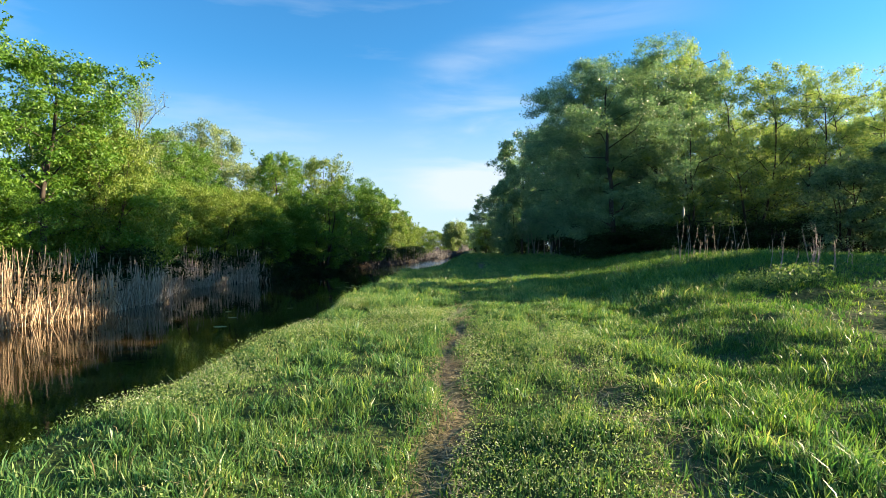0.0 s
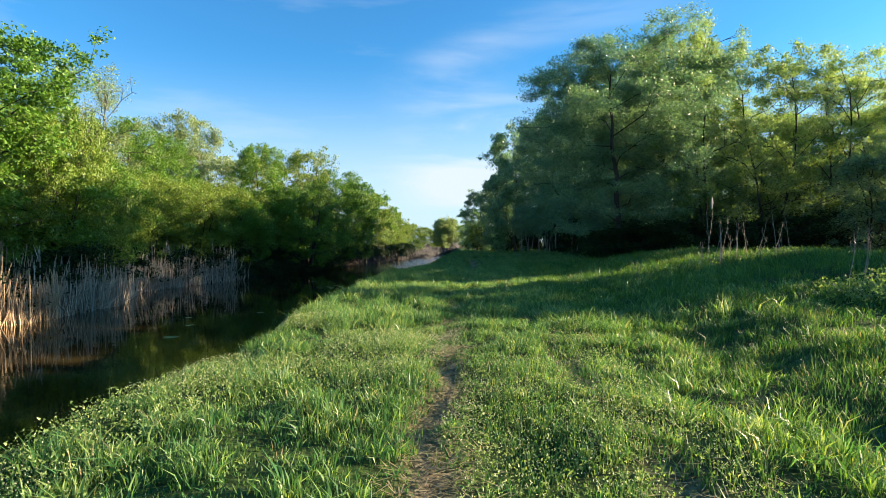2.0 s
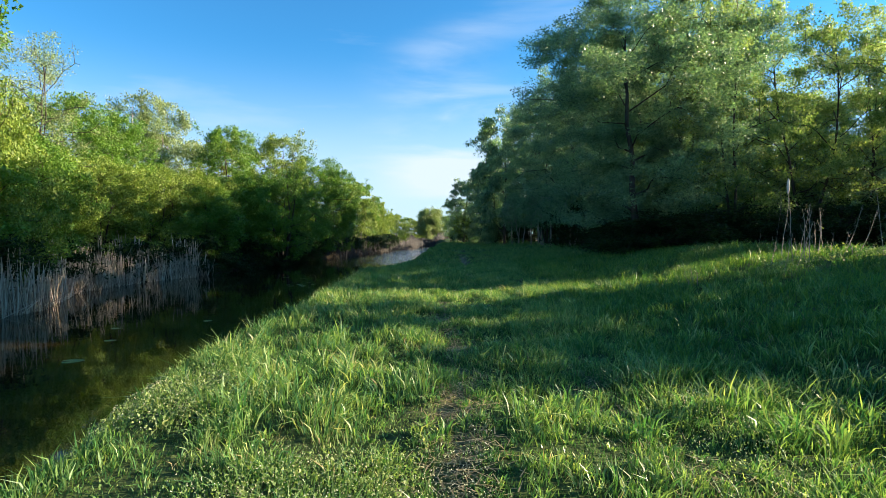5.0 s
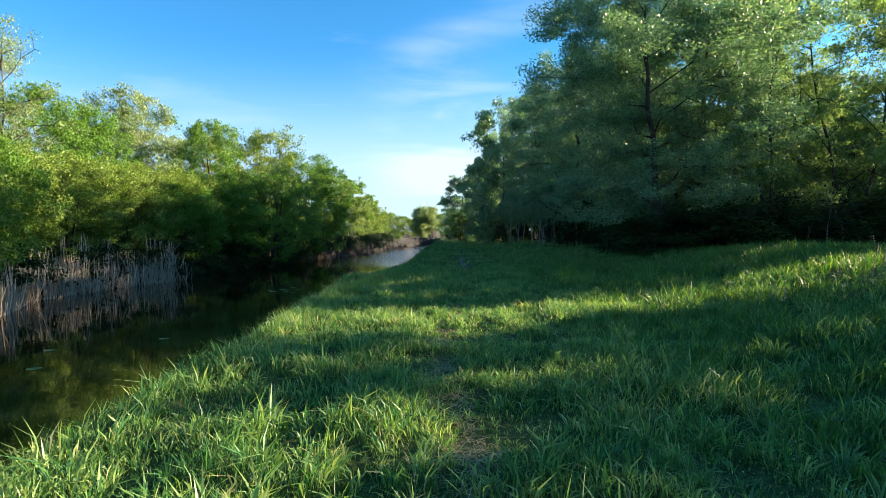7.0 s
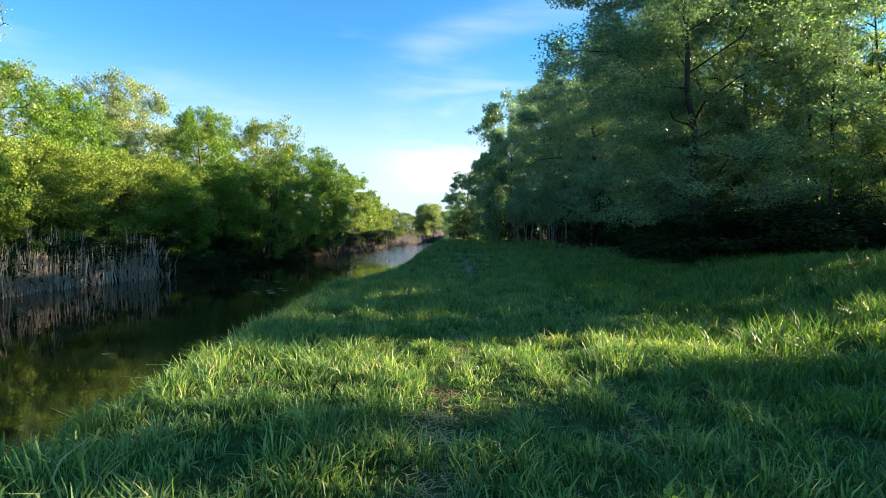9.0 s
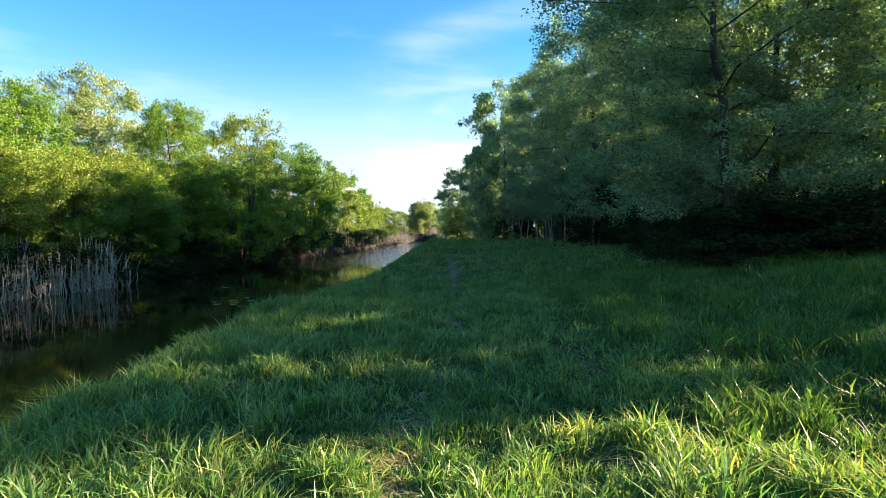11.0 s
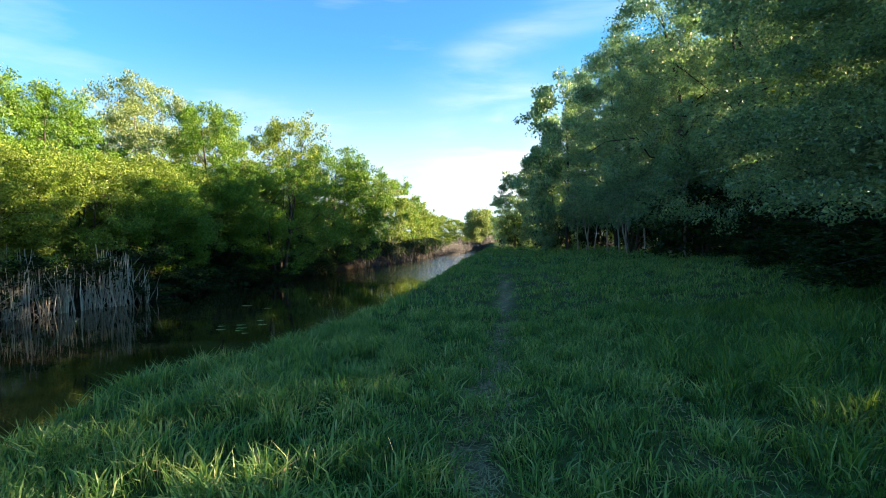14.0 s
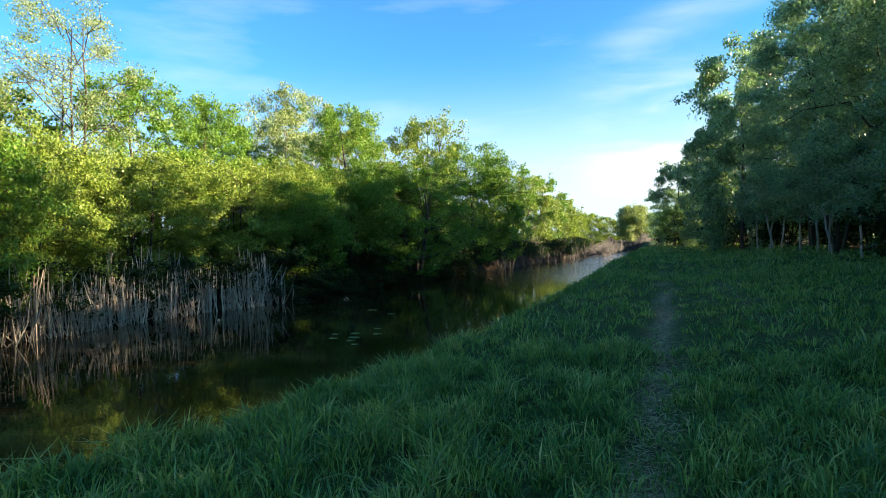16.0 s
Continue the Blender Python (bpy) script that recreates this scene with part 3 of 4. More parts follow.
    r = radius * env * bulge * rng.uniform(0.55, 1.0, n) ** 0.6
    shell = np.stack([np.cos(az) * r, np.sin(az) * r, height * (low * 0.75 + (0.98 - low * 0.75) * u)], -1)
    # sprays of leaves gather on boughs, with gaps between them
    bough = shell[rng.randint(0, max(1, n // 5), n)]
    off = rng.normal(0, 1, (n, 3))
    off *= (1.5 * rng.rand(n) ** 0.4 / np.linalg.norm(off, axis=1))[:, None]
    shell = bough + off * np.array([0.11, 0.11, 0.075]) * radius * sprays
    pick = np.concatenate([pick, shell])
    cv, cq = leaf_cards(rng, pick, per, rng.uniform(0.6, 1.35, clumps) * spread, size)
    up = height / np.percentile(cv[:, 2], 99.6)
    out = radius / np.percentile(np.hypot(cv[:, 0], cv[:, 1]), 97)
    fit_box = np.array([out, out, up])
    v, q = join_tubes(tubes)
    part("trunk", mesh_from(name + "_trunk", v * fit_box, [q], bark), root)
    part("crown", mesh_from(name + "_crown", cv * fit_box, [cq], leaf), root)
    return root


USED = set()


def place(kind, x, y, top, r, size, label="", category="tree", group="", turn=None):
    """One plant of a kind at (x, y), its top at that height and its crown r wide; size: the kind's own height and radius.
    The first is the kind itself, the rest are copies."""
    turn = random.uniform(0, 360) if turn is None else turn
    z = float(land(x, y))
    m = pose(x, y, z, 0, 0, turn) @ Matrix.Diagonal((r / size[1], r / size[1], (top - z) / size[0], 1))
    if kind in USED:
        ob = copy_thing(kind, m @ Matrix.Diagonal((*[1 / c for c in kind.scale], 1)))
    else:
        USED.add(kind)
        ob = kind
        ob.matrix_basis = m
    return tagged(ob, label, category, group)


# ---- the wood on the dry side ----
SIZES = {}


def kind_of(name, seed, height, radius, *args, **more):
    k = tree_kind(name, seed, height, radius, *args, **more)
    SIZES[k] = (height, radius)
    return k


BIG_A = kind_of("tree", 11, 13.0, 5.2, LEAF_DARK, BARK, clumps=2000, per=104, size=0.079, low=0.18, shape="spreading", spread=0.31, trunk=0.16, sprays=1.1)
BIG_B = kind_of("tree", 12, 13.0, 4.0, LEAF_DARK, BARK, clumps=1000, per=62, size=0.102, low=0.15, shape="tall", spread=0.32, trunk=0.17)
BIG_C = kind_of("tree", 13, 13.0, 4.4, LEAF_DARK, BARK, clumps=1000, per=62, size=0.102, stems=3, low=0.15, spread=0.32, trunk=0.14)
THIN = kind_of("tree", 14, 11.0, 3.4, LEAF_MID, BARK, clumps=640, per=54, size=0.1, stems=2, low=0.14, shape="tall", spread=0.28, trunk=0.11, sprays=1.1)
FAR_A = kind_of("tree", 15, 13.0, 4.2, LEAF_DARK, BARK, clumps=800, per=36, size=0.2, low=0.06, spread=0.42, trunk=0.16, twiggy=0.6)
FAR_B = kind_of("tree", 16, 13.0, 3.6, LEAF_DARK, BARK, clumps=800, per=36, size=0.2, low=0.05, shape="tall", spread=0.42, trunk=0.16, twiggy=0.6)
HAZEL = kind_of("tree", 17, 6.0, 2.8, LEAF_DARK, BARK, clumps=520, per=44, size=0.11, stems=5, low=0.06, spread=0.3, trunk=0.08)
WOOD = "trees of the wood beside the meadow"
for x, y, top, r, kind in [
    (7.7, 29.6, 11.0, 5.0, BIG_A), (10.8, 33.6, 11.8, 3.8, BIG_B), (11.7, 30.4, 11.4, 2.9, THIN), (15.0, 31.0, 10.6, 3.3, THIN), (18.1, 31.2, 10.6, 3.4, THIN), (21.5, 32.4, 9.8, 3.3, THIN), (25.2, 34.4, 9.6, 3.6, THIN), (29.5, 37.0, 8.6, 3.4, THIN),
    (9.4, 41.6, 13.0, 4.3, BIG_C), (8.4, 48.2, 13.2, 4.3, BIG_B), (7.4, 55.0, 13.2, 4.2, BIG_C), (7.6, 62.2, 14.6, 4.4, BIG_B),
    (4.5, 69.0, 15.5, 3.9, FAR_A), (3.6, 77.0, 13.8, 2.8, FAR_B), (2.2, 83.0, 11.4, 2.4, FAR_A), (-0.6, 98.0, 10.6, 3.0, FAR_B),
    (17.5, 40.0, 11.0, 4.0, THIN), (14.5, 46.5, 12.0, 4.0, THIN), (13.5, 56.0, 13.2, 4.4, FAR_A), (13.0, 66.0, 13.6, 4.4, FAR_B), (9.0, 78.0, 13.4, 4.2, FAR_A), (6.0, 90.0, 11.8, 4.0, FAR_B), (12.8, 50.5, 12.6, 4.2, FAR_B), (12.0, 61.0, 13.6, 4.4, FAR_A), (10.0, 71.5, 13.6, 4.2, FAR_B), (5.0, 84.5, 12.4, 3.8, FAR_A), (17.5, 61.0, 13.4, 4.6, FAR_B), (15.5, 71.0, 13.6, 4.6, FAR_A), (3.0, 100.0, 11.4, 4.0, FAR_A),
    (20.0, 54.0, 11.0, 4.4, FAR_A), (-1.5, 112.0, 8.0, 3.4, FAR_B), (11.4, 36.2, 12.8, 4.2, BIG_C), (10.2, 39.0, 12.6, 3.8, BIG_B), (14.0, 36.6, 5.6, 2.8, HAZEL), (17.4, 34.4, 5.8, 2.8, HAZEL), (20.6, 35.4, 6.0, 2.8, HAZEL), (24.0, 37.4, 6.2, 3.0, HAZEL), (27.6, 39.4, 6.4, 3.0, HAZEL), (31.4, 41.6, 6.6, 3.2, HAZEL), (13.2, 40.8, 5.6, 2.8, HAZEL),
    # from here on: added trees, mostly unseen, placed to block the sun
    (17.2, 27.0, 4.7, 2.2, HAZEL), (19.5, 13.4, 4.0, 2.0, HAZEL), (19.5, 16.0, 5.1, 1.9, HAZEL), (28.0, 46.0, 11.0, 4.6, FAR_B), (27.0, 54.0, 11.6, 4.8, FAR_A), (26.0, 62.0, 12.0, 4.8, FAR_B), (25.0, 71.0, 12.0, 4.8, FAR_A), (36.0, 51.0, 12.0, 5.0, FAR_B), (22.0, 47.0, 10.6, 4.2, FAR_B), (16.0, 81.0, 12.4, 4.8, FAR_A), (13.0, 91.0, 12.0, 4.6, FAR_B),
    (27.0, 19.9, 7.0, 1.6, FAR_B), (20.5, 17.2, 5.4, 2.2, FAR_A), (20.5, 20.0, 6.2, 2.1, FAR_B), (19.0, 24.8, 6.0, 2.2, FAR_A), (18.5, 27.6, 5.4, 2.2, BIG_B), (21.5, 25.1, 8.8, 2.4, FAR_A), (25.5, 29.0, 9.2, 3.0, BIG_B),
]:
    lab = "bushy many-stemmed understorey tree with dark leaves" if kind is HAZEL else "slender tree with thin bright spring leaves in backlight" if kind is THIN else "tall broad tree with dense dark green leaves at the meadow edge"
    place(kind, x, y, top, r, SIZES[kind], lab, "tree", WOOD, turn=200.0 if kind is BIG_A else None)

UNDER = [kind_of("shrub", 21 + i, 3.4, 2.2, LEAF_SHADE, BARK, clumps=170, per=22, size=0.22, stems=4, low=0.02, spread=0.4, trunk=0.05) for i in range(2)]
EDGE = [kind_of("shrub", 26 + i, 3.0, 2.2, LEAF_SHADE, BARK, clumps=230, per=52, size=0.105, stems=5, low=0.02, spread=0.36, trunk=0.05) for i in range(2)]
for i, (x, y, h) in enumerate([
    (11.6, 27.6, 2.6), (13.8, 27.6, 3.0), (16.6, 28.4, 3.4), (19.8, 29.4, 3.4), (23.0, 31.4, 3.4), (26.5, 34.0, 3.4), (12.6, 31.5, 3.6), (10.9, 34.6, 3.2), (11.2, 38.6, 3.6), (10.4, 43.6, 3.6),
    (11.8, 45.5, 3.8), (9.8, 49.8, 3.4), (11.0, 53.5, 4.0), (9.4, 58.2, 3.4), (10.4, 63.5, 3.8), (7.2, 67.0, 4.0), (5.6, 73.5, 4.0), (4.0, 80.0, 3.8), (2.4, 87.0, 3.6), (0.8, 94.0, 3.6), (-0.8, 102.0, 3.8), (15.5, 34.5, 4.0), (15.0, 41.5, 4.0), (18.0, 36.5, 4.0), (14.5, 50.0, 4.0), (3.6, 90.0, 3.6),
    # the two at x 15.6 are out of view, added to shade the meadow
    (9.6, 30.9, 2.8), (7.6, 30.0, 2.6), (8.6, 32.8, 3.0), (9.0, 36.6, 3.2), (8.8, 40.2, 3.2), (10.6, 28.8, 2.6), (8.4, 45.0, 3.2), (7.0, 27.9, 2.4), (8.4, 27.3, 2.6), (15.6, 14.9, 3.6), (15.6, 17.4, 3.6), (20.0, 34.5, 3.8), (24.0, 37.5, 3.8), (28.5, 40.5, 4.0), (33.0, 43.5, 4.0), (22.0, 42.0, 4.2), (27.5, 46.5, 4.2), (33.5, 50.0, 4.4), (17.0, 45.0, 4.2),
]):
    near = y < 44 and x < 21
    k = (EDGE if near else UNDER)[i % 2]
    place(k, x + 0.9 * near, y + 1.3 * near * (y > 20), h * (0.66 if near else 1) + float(land(x, y)), 2.6, SIZES[k], "dense shade-darkened green shrub under the trees", "shrub", "undergrowth shrubs at the wood's edge")

SAPLING = kind_of("young_tree", 31, 4.2, 1.9, LEAF_SPRING, BARK, clumps=90, per=30, size=0.17, low=0.32, spread=0.4, trunk=0.07)
place(SAPLING, -0.4, 84.0, 4.0, 2.0, SIZES[SAPLING], "small young tree with light leaves alone in the meadow", "tree")

SLIM = kind_of("young_tree", 32, 5.2, 1.3, LEAF_DARK, BARK_PALE, clumps=110, per=30, size=0.13, low=0.42, shape="tall", spread=0.28, trunk=0.075)
for i in range(13):
    y = 44.5 + 1.75 * i + random.uniform(-0.6, 0.6)
    x = float(np.interp(y, [44, 52, 60, 68], [7.9, 6.9, 6.0, 4.6])) + random.uniform(-0.4, 0.7)
    ob = place(SLIM, x, y, random.uniform(4.2, 5.8), random.uniform(1.0, 1.5), SIZES[SLIM], "slim pale-stemmed young tree at the wood's edge", "tree", "young trees along the wood's edge")
    ob.matrix_basis = ob.matrix_basis @ pose(0, 0, 0, random.uniform(-9, 9), random.uniform(-9, 9), 0)

# ---- the far bank ----
TALL = kind_of("tree", 41, 12.0, 4.4, LEAF_GREEN, BARK, clumps=1300, per=36, size=0.14, low=0.1, shape="tall", spread=0.3, trunk=0.18)
WILLOW_A = kind_of("willow_bush", 42, 8.0, 4.2, LEAF_SPRING, BARK, clumps=1050, per=44, size=0.125, stems=5, low=0.05, spread=0.32, trunk=0.1)
WILLOW_B = kind_of("willow_bush", 43, 8.0, 4.2, LEAF_GREEN, BARK, clumps=1050, per=44, size=0.13, stems=4, low=0.05, spread=0.32, trunk=0.12)
YELLOW = kind_of("willow_bush", 44, 10.0, 4.0, LEAF_YELLOW, BARK, clumps=950, per=36, size=0.135, stems=5, low=0.08, spread=0.3, trunk=0.1)
FAR_TREE = kind_of("tree", 48, 12.0, 4.4, LEAF_GREEN, BARK, clumps=520, per=24, size=0.24, low=0.1, shape="tall", spread=0.4, trunk=0.16, twiggy=0.6)
FAR_BUSH = kind_of("willow_bush", 49, 8.0, 4.2, LEAF_SPRING, BARK, clumps=520, per=24, size=0.24, stems=4, low=0.03, spread=0.4, trunk=0.1, twiggy=0.6)
SPARSE = kind_of("tree", 45, 12.0, 3.2, LEAF_SILVER, BARK, clumps=620, per=42, size=0.085, stems=3, low=0.2, shape="tall", spread=0.34, trunk=0.09, twiggy=1.6)
SILVER = kind_of("tree", 46, 14.0, 4.6, LEAF_SILVER, BARK_PALE, clumps=640, per=34, size=0.19, low=0.14, spread=0.42, trunk=0.18)
ROUND = kind_of("tree", 47, 6.0, 3.2, LEAF_SILVER, BARK_PALE, clumps=620, per=34, size=0.24, stems=3, low=0.02, spread=0.6, trunk=0.12)
ALDER = kind_of("tree", 50, 8.5, 5.2, LEAF_GREEN, BARK, clumps=1150, per=36, size=0.12, stems=4, low=0.2, shape="spreading", spread=0.28, trunk=0.22, twiggy=1.3)
ROW = "trees and bushes on the far bank"
LABELS = {ALDER: "spreading green tree with dark bare limbs over the water", FAR_TREE: "distant tree with green leaves on the far bank", FAR_BUSH: "distant rounded light green bush on the bank", TALL: "tall tree with fresh green leaves", WILLOW_A: "rounded yellow-green willow bush overhanging the water", WILLOW_B: "rounded green willow bush overhanging the water",
          YELLOW: "upright bush with yellowish spring leaves", SPARSE: "slender tree with sparse young leaves", SILVER: "tall tree with silvery green leaves behind the bank", ROUND: "round-crowned grey-green tree alone in the distance"}
for kind, x, y, top, r in [
    (TALL, -21.6, 25.6, 11.3, 4.8), (TALL, -23.0, 19.0, 11.6, 4.8), (WILLOW_B, -20.5, 15.0, 4.8, 3.0), (WILLOW_B, -20.2, 21.0, 4.4, 2.6), (WILLOW_A, -20.6, 29.0, 8.6, 3.2), (FAR_TREE, -28.0, 32.0, 11.0, 4.6),
    (SPARSE, -28.5, 41.3, 14.6, 4.4), (WILLOW_A, -25.2, 35.4, 6.8, 3.4), (WILLOW_B, -21.8, 33.0, 6.4, 3.2), (WILLOW_A, -24.4, 37.0, 6.8, 3.6), (WILLOW_A, -24.8, 42.5, 6.8, 3.9), (WILLOW_A, -24.0, 48.0, 6.8, 3.9), (WILLOW_A, -23.6, 53.0, 7.2, 3.9),
    (WILLOW_B, -27.8, 36.0, 6.6, 3.8), (WILLOW_A, -28.4, 41.0, 6.8, 3.8), (WILLOW_B, -27.6, 46.5, 6.8, 3.8), (WILLOW_A, -27.0, 52.0, 7.4, 3.8), (WILLOW_A, -26.2, 57.5, 7.6, 3.8), (TALL, -28.6, 45.4, 11.6, 3.8), (TALL, -28.6, 50.6, 11.4, 3.6), (SILVER, -40.0, 69.7, 18.4, 4.6), (SILVER, -37.8, 73.6, 18.2, 4.2), (SILVER, -30.5, 61.0, 13.0, 4.2),
    (TALL, -23.0, 58.8, 11.8, 3.6), (WILLOW_B, -21.6, 51.4, 5.4, 3.0), (WILLOW_B, -21.6, 57.0, 7.0, 3.8), (ALDER, -18.7, 61.5, 8.4, 5.0), (YELLOW, -26.0, 63.8, 11.6, 4.2), (WILLOW_B, -21.4, 66.5, 7.6, 3.6), (YELLOW, -22.4, 70.8, 13.2, 4.6), (WILLOW_B, -19.2, 75.0, 11.0, 5.4),
    (FAR_BUSH, -20.0, 84.5, 9.6, 4.4), (FAR_TREE, -20.6, 94.0, 11.5, 4.0), (FAR_BUSH, -19.6, 101.0, 8.6, 4.2), (SILVER, -22.0, 107.0, 11.0, 4.2), (FAR_TREE, -22.4, 118.0, 12.4, 4.4), (FAR_BUSH, -21.5, 127.0, 9.8, 4.4),
    (FAR_BUSH, -22.0, 138.0, 7.6, 4.4), (FAR_BUSH, -20.0, 151.0, 6.8, 5.0), (FAR_TREE, -33.0, 39.0, 11.0, 4.6), (FAR_TREE, -32.5, 55.5, 11.4, 4.4), (FAR_BUSH, -26.5, 70.0, 9.0, 5.0),
    (FAR_BUSH, -35.0, 24.0, 5.5, 5.0), (FAR_BUSH, -36.0, 34.0, 5.5, 5.0), (FAR_BUSH, -36.0, 45.0, 6.0, 5.0), (FAR_BUSH, -34.0, 62.0, 6.0, 5.0), (FAR_BUSH, -31.0, 78.0, 6.5, 5.5), (FAR_BUSH, -28.0, 90.0, 6.5, 5.5), (FAR_BUSH, -28.0, 103.0, 6.5, 5.5), (FAR_BUSH, -30.0, 116.0, 6.5, 5.5), (ROUND, -11.9, 170.0, 9.2, 4.2), (FAR_BUSH, -18.0, 178.0, 6.4, 4.6), (FAR_BUSH, -23.0, 172.0, 7.6, 4.6), (FAR_BUSH, -27.0, 168.0, 8.6, 4.8), (FAR_TREE, -6.8, 172.0, 7.2, 4.0), (FAR_TREE, -3.4, 152.0, 7.0, 3.4), (FAR_BUSH, -2.5, 134.0, 5.6, 3.4), (FAR_BUSH, -14.5, 186.0, 5.6, 5.0), (FAR_BUSH, -8.5, 188.0, 5.6, 5.0),
]:
    place(kind, x, y, top, r, SIZES[kind], LABELS[kind], "bush" if "bush" in kind.name else "tree", ROW)
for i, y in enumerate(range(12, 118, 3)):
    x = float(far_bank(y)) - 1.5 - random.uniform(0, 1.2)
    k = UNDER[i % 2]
    place(k, x, y, float(land(x, y)) + random.uniform(1.6, 2.6) + 0.9 * (58 < y < 72), 2.3, SIZES[k], "dense shade-darkened green shrub on the bank behind the reeds", "shrub", "shrubs behind the reeds of the far bank")

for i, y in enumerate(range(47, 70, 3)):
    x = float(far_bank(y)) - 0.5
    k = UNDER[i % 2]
    place(k, x, y, float(land(x, y)) + random.uniform(1.2, 2.0), 1.9, SIZES[k], "low shade-darkened shrub hanging over the waterline", "shrub", "shrubs behind the reeds of the far bank")


# ---- reeds ----
def reed_bed(name, label, seed, count, xr, yr, tall, mat, edge=True, wide=0.022):
    """Dry standing reed stalks, some leaning or snapped, rooted in the shallows."""
    rng = np.random.RandomState(seed)
    y = rng.uniform(*yr, count)
    x = far_bank(y) + rng.uniform(*xr, count) if edge else rng.uniform(*xr, count)
    thick = value_noise(x, y, 0.8, seed + 3)
    keep = rng.rand(count) < 0.3 + thick
    x, y, count = x[keep], y[keep], int(keep.sum())
    h = tall * rng.uniform(0.45, 1.2, count) * (0.6 + 0.65 * value_noise(x, y, 1.3, seed))
    az = rng.uniform(0, 2 * np.pi, count)
    lean = np.abs(rng.normal(0, 0.15, count)) + (rng.rand(count) < 0.2) * rng.uniform(0.2, 0.95, count)
    way = np.stack([np.cos(az) * lean, np.sin(az) * lean, np.sqrt(np.maximum(0.15, 1 - lean ** 2))], -1)
    z = np.maximum(land(x, y), WATER_Z - 0.15)
    root = np.stack([x, y, z], -1)
    w = wide * rng.uniform(0.6, 1.4, count)
    ring = np.stack([[np.cos(a), np.sin(a), 0] for a in (0.0, 2.1, 4.2)])
    bend = rng.normal(0, 0.075, (count, 3)) * h[:, None] * np.array([1, 1, 0])
    v, levels = [], ((0.0, 1.0), (0.5, 0.8), (1.0, 0.35))
    for f, k in levels:
        c = root + way * (h * f)[:, None] + bend * np.sin(f * 2.2)
        v.append(c[:, None, :] + ring[None] * (w * k)[:, None, None])
    v = np.concatenate(v, 1).reshape(-1, 3)
    b = (np.arange(count) * 9)[:, None]
    q = np.concatenate([b + np.array([r * 3 + s, r * 3 + (s + 1) % 3, r * 3 + 3 + (s + 1) % 3, r * 3 + 3 + s]) for r in range(2) for s in range(3)])
    # dry leaves hanging from the stalks
    pick = rng.choice(count, count * 2 // 3)
    f = rng.uniform(0.05, 0.9, len(pick))
    at = root[pick] + way[pick] * (h[pick] * f)[:, None]
    la, lo = rng.uniform(0, 2 * np.pi, len(pick)), rng.uniform(0.3, 1.0, len(pick))
    lv, lq = blades(rng, at[:, 0], at[:, 1], at[:, 2], rng.uniform(0.25, 0.6, len(pick)), np.full(len(pick), wide * 0.9), np.stack([np.cos(la) * lo, np.sin(la) * lo, 0 * la], -1), rng.uniform(0.2, 1.0, len(pick)))
    return tagged(new(name, mesh_from(name, np.concatenate([v, lv]), [q, lq + len(v)], mat)), label, "reeds", kind="stuff")


reed_bed("reed_bed", "dense pale dry reeds standing in the shallows", 51, 1700, (-1.8, 0.4), (12.5, 24.0), 2.3, REED, wide=0.026)
reed_bed("reed_bed", "dry brown reeds standing along the far waterline", 52, 620, (-1.6, 0.4), (24.0, 32.5), 2.15, REED_DULL, wide=0.029)
reed_bed("reed_bed", "dry reeds with leaning and snapped stalks at the water", 53, 950, (-1.8, 0.3), (32.0, 47.0), 2.25, REED_DULL, wide=0.03)
reed_bed("reed_bed", "distant shade-darkened grey-brown reeds along the far bank", 54, 900, (-4.5, 0.4), (76.0, 112.0), 2.2, REED_SHADED, wide=0.035)
reed_bed("reed_bed", "tall shade-darkened grey reed stand where the canal bends", 55, 900, (-14.6, -11.0), (112.0, 142.0), 2.1, REED_SHADED, edge=False, wide=0.04)
reed_bed("reed_bed", "low shade-darkened grey reed stand at the end of the straight", 56, 700, (-12.0, -6.6), (144.0, 151.0), 1.6, REED_SHADED, edge=False, wide=0.04)


# ---- tall dry stalks at the edge of the meadow ----
def dry_stalk(x, y, h, lean, turn, head):
    base = Vector((x, y, float(land(x, y)) - 0.05))
    root = new("dry_stalk")
    root.location = base
    d = Vector((math.cos(turn) * lean, math.sin(turn) * lean, 1)).normalized()
    side = Vector((-math.sin(turn), math.cos(turn), 0))
    path = [d * (h * f) + side * (0.03 * h * math.sin(f * 5 + turn)) for f in (0, 0.2, 0.4, 0.6, 0.8, 1.0)]
    v, q = tube([list(p) for p in path], [0.008, 0.0075, 0.007, 0.006, 0.005, 0.003], 6)
    part("stem", mesh_from("stalk_stem", v, [q], STALK), root)
    if head:
        top = path[-1]
        ring = [list(top + d * t) for t in (-0.16, -0.1, 0.0, 0.1, 0.17)]
        v, q = tube(ring, [0.008, 0.028, 0.034, 0.026, 0.006], 8)
        part("seed_head", mesh_from("stalk_head", v, [q], FLUFF), root, "fluffy pale seed head")
    else:
        tw = []
        for f in (0.6, 0.84):
            p = d * (h * f)
            a = turn + f * 9
            tw.append(tube([list(p), list(p + Vector((math.cos(a) * 0.05, math.sin(a) * 0.05, 0.09))), list(p + Vector((math.cos(a) * 0.07, math.sin(a) * 0.07, 0.2)))], [0.005, 0.004, 0.002], 4))
        v, q = join_tubes(tw)
        part("side_shoot", mesh_from("stalk_shoots", v, [q], STALK), root)
    return tagged(root, "tall dry brown weed stalk with pale seed head" if head else "tall dry brown weed stalk with bare side shoots", "dead stalk", "dry stalks at the meadow edge")


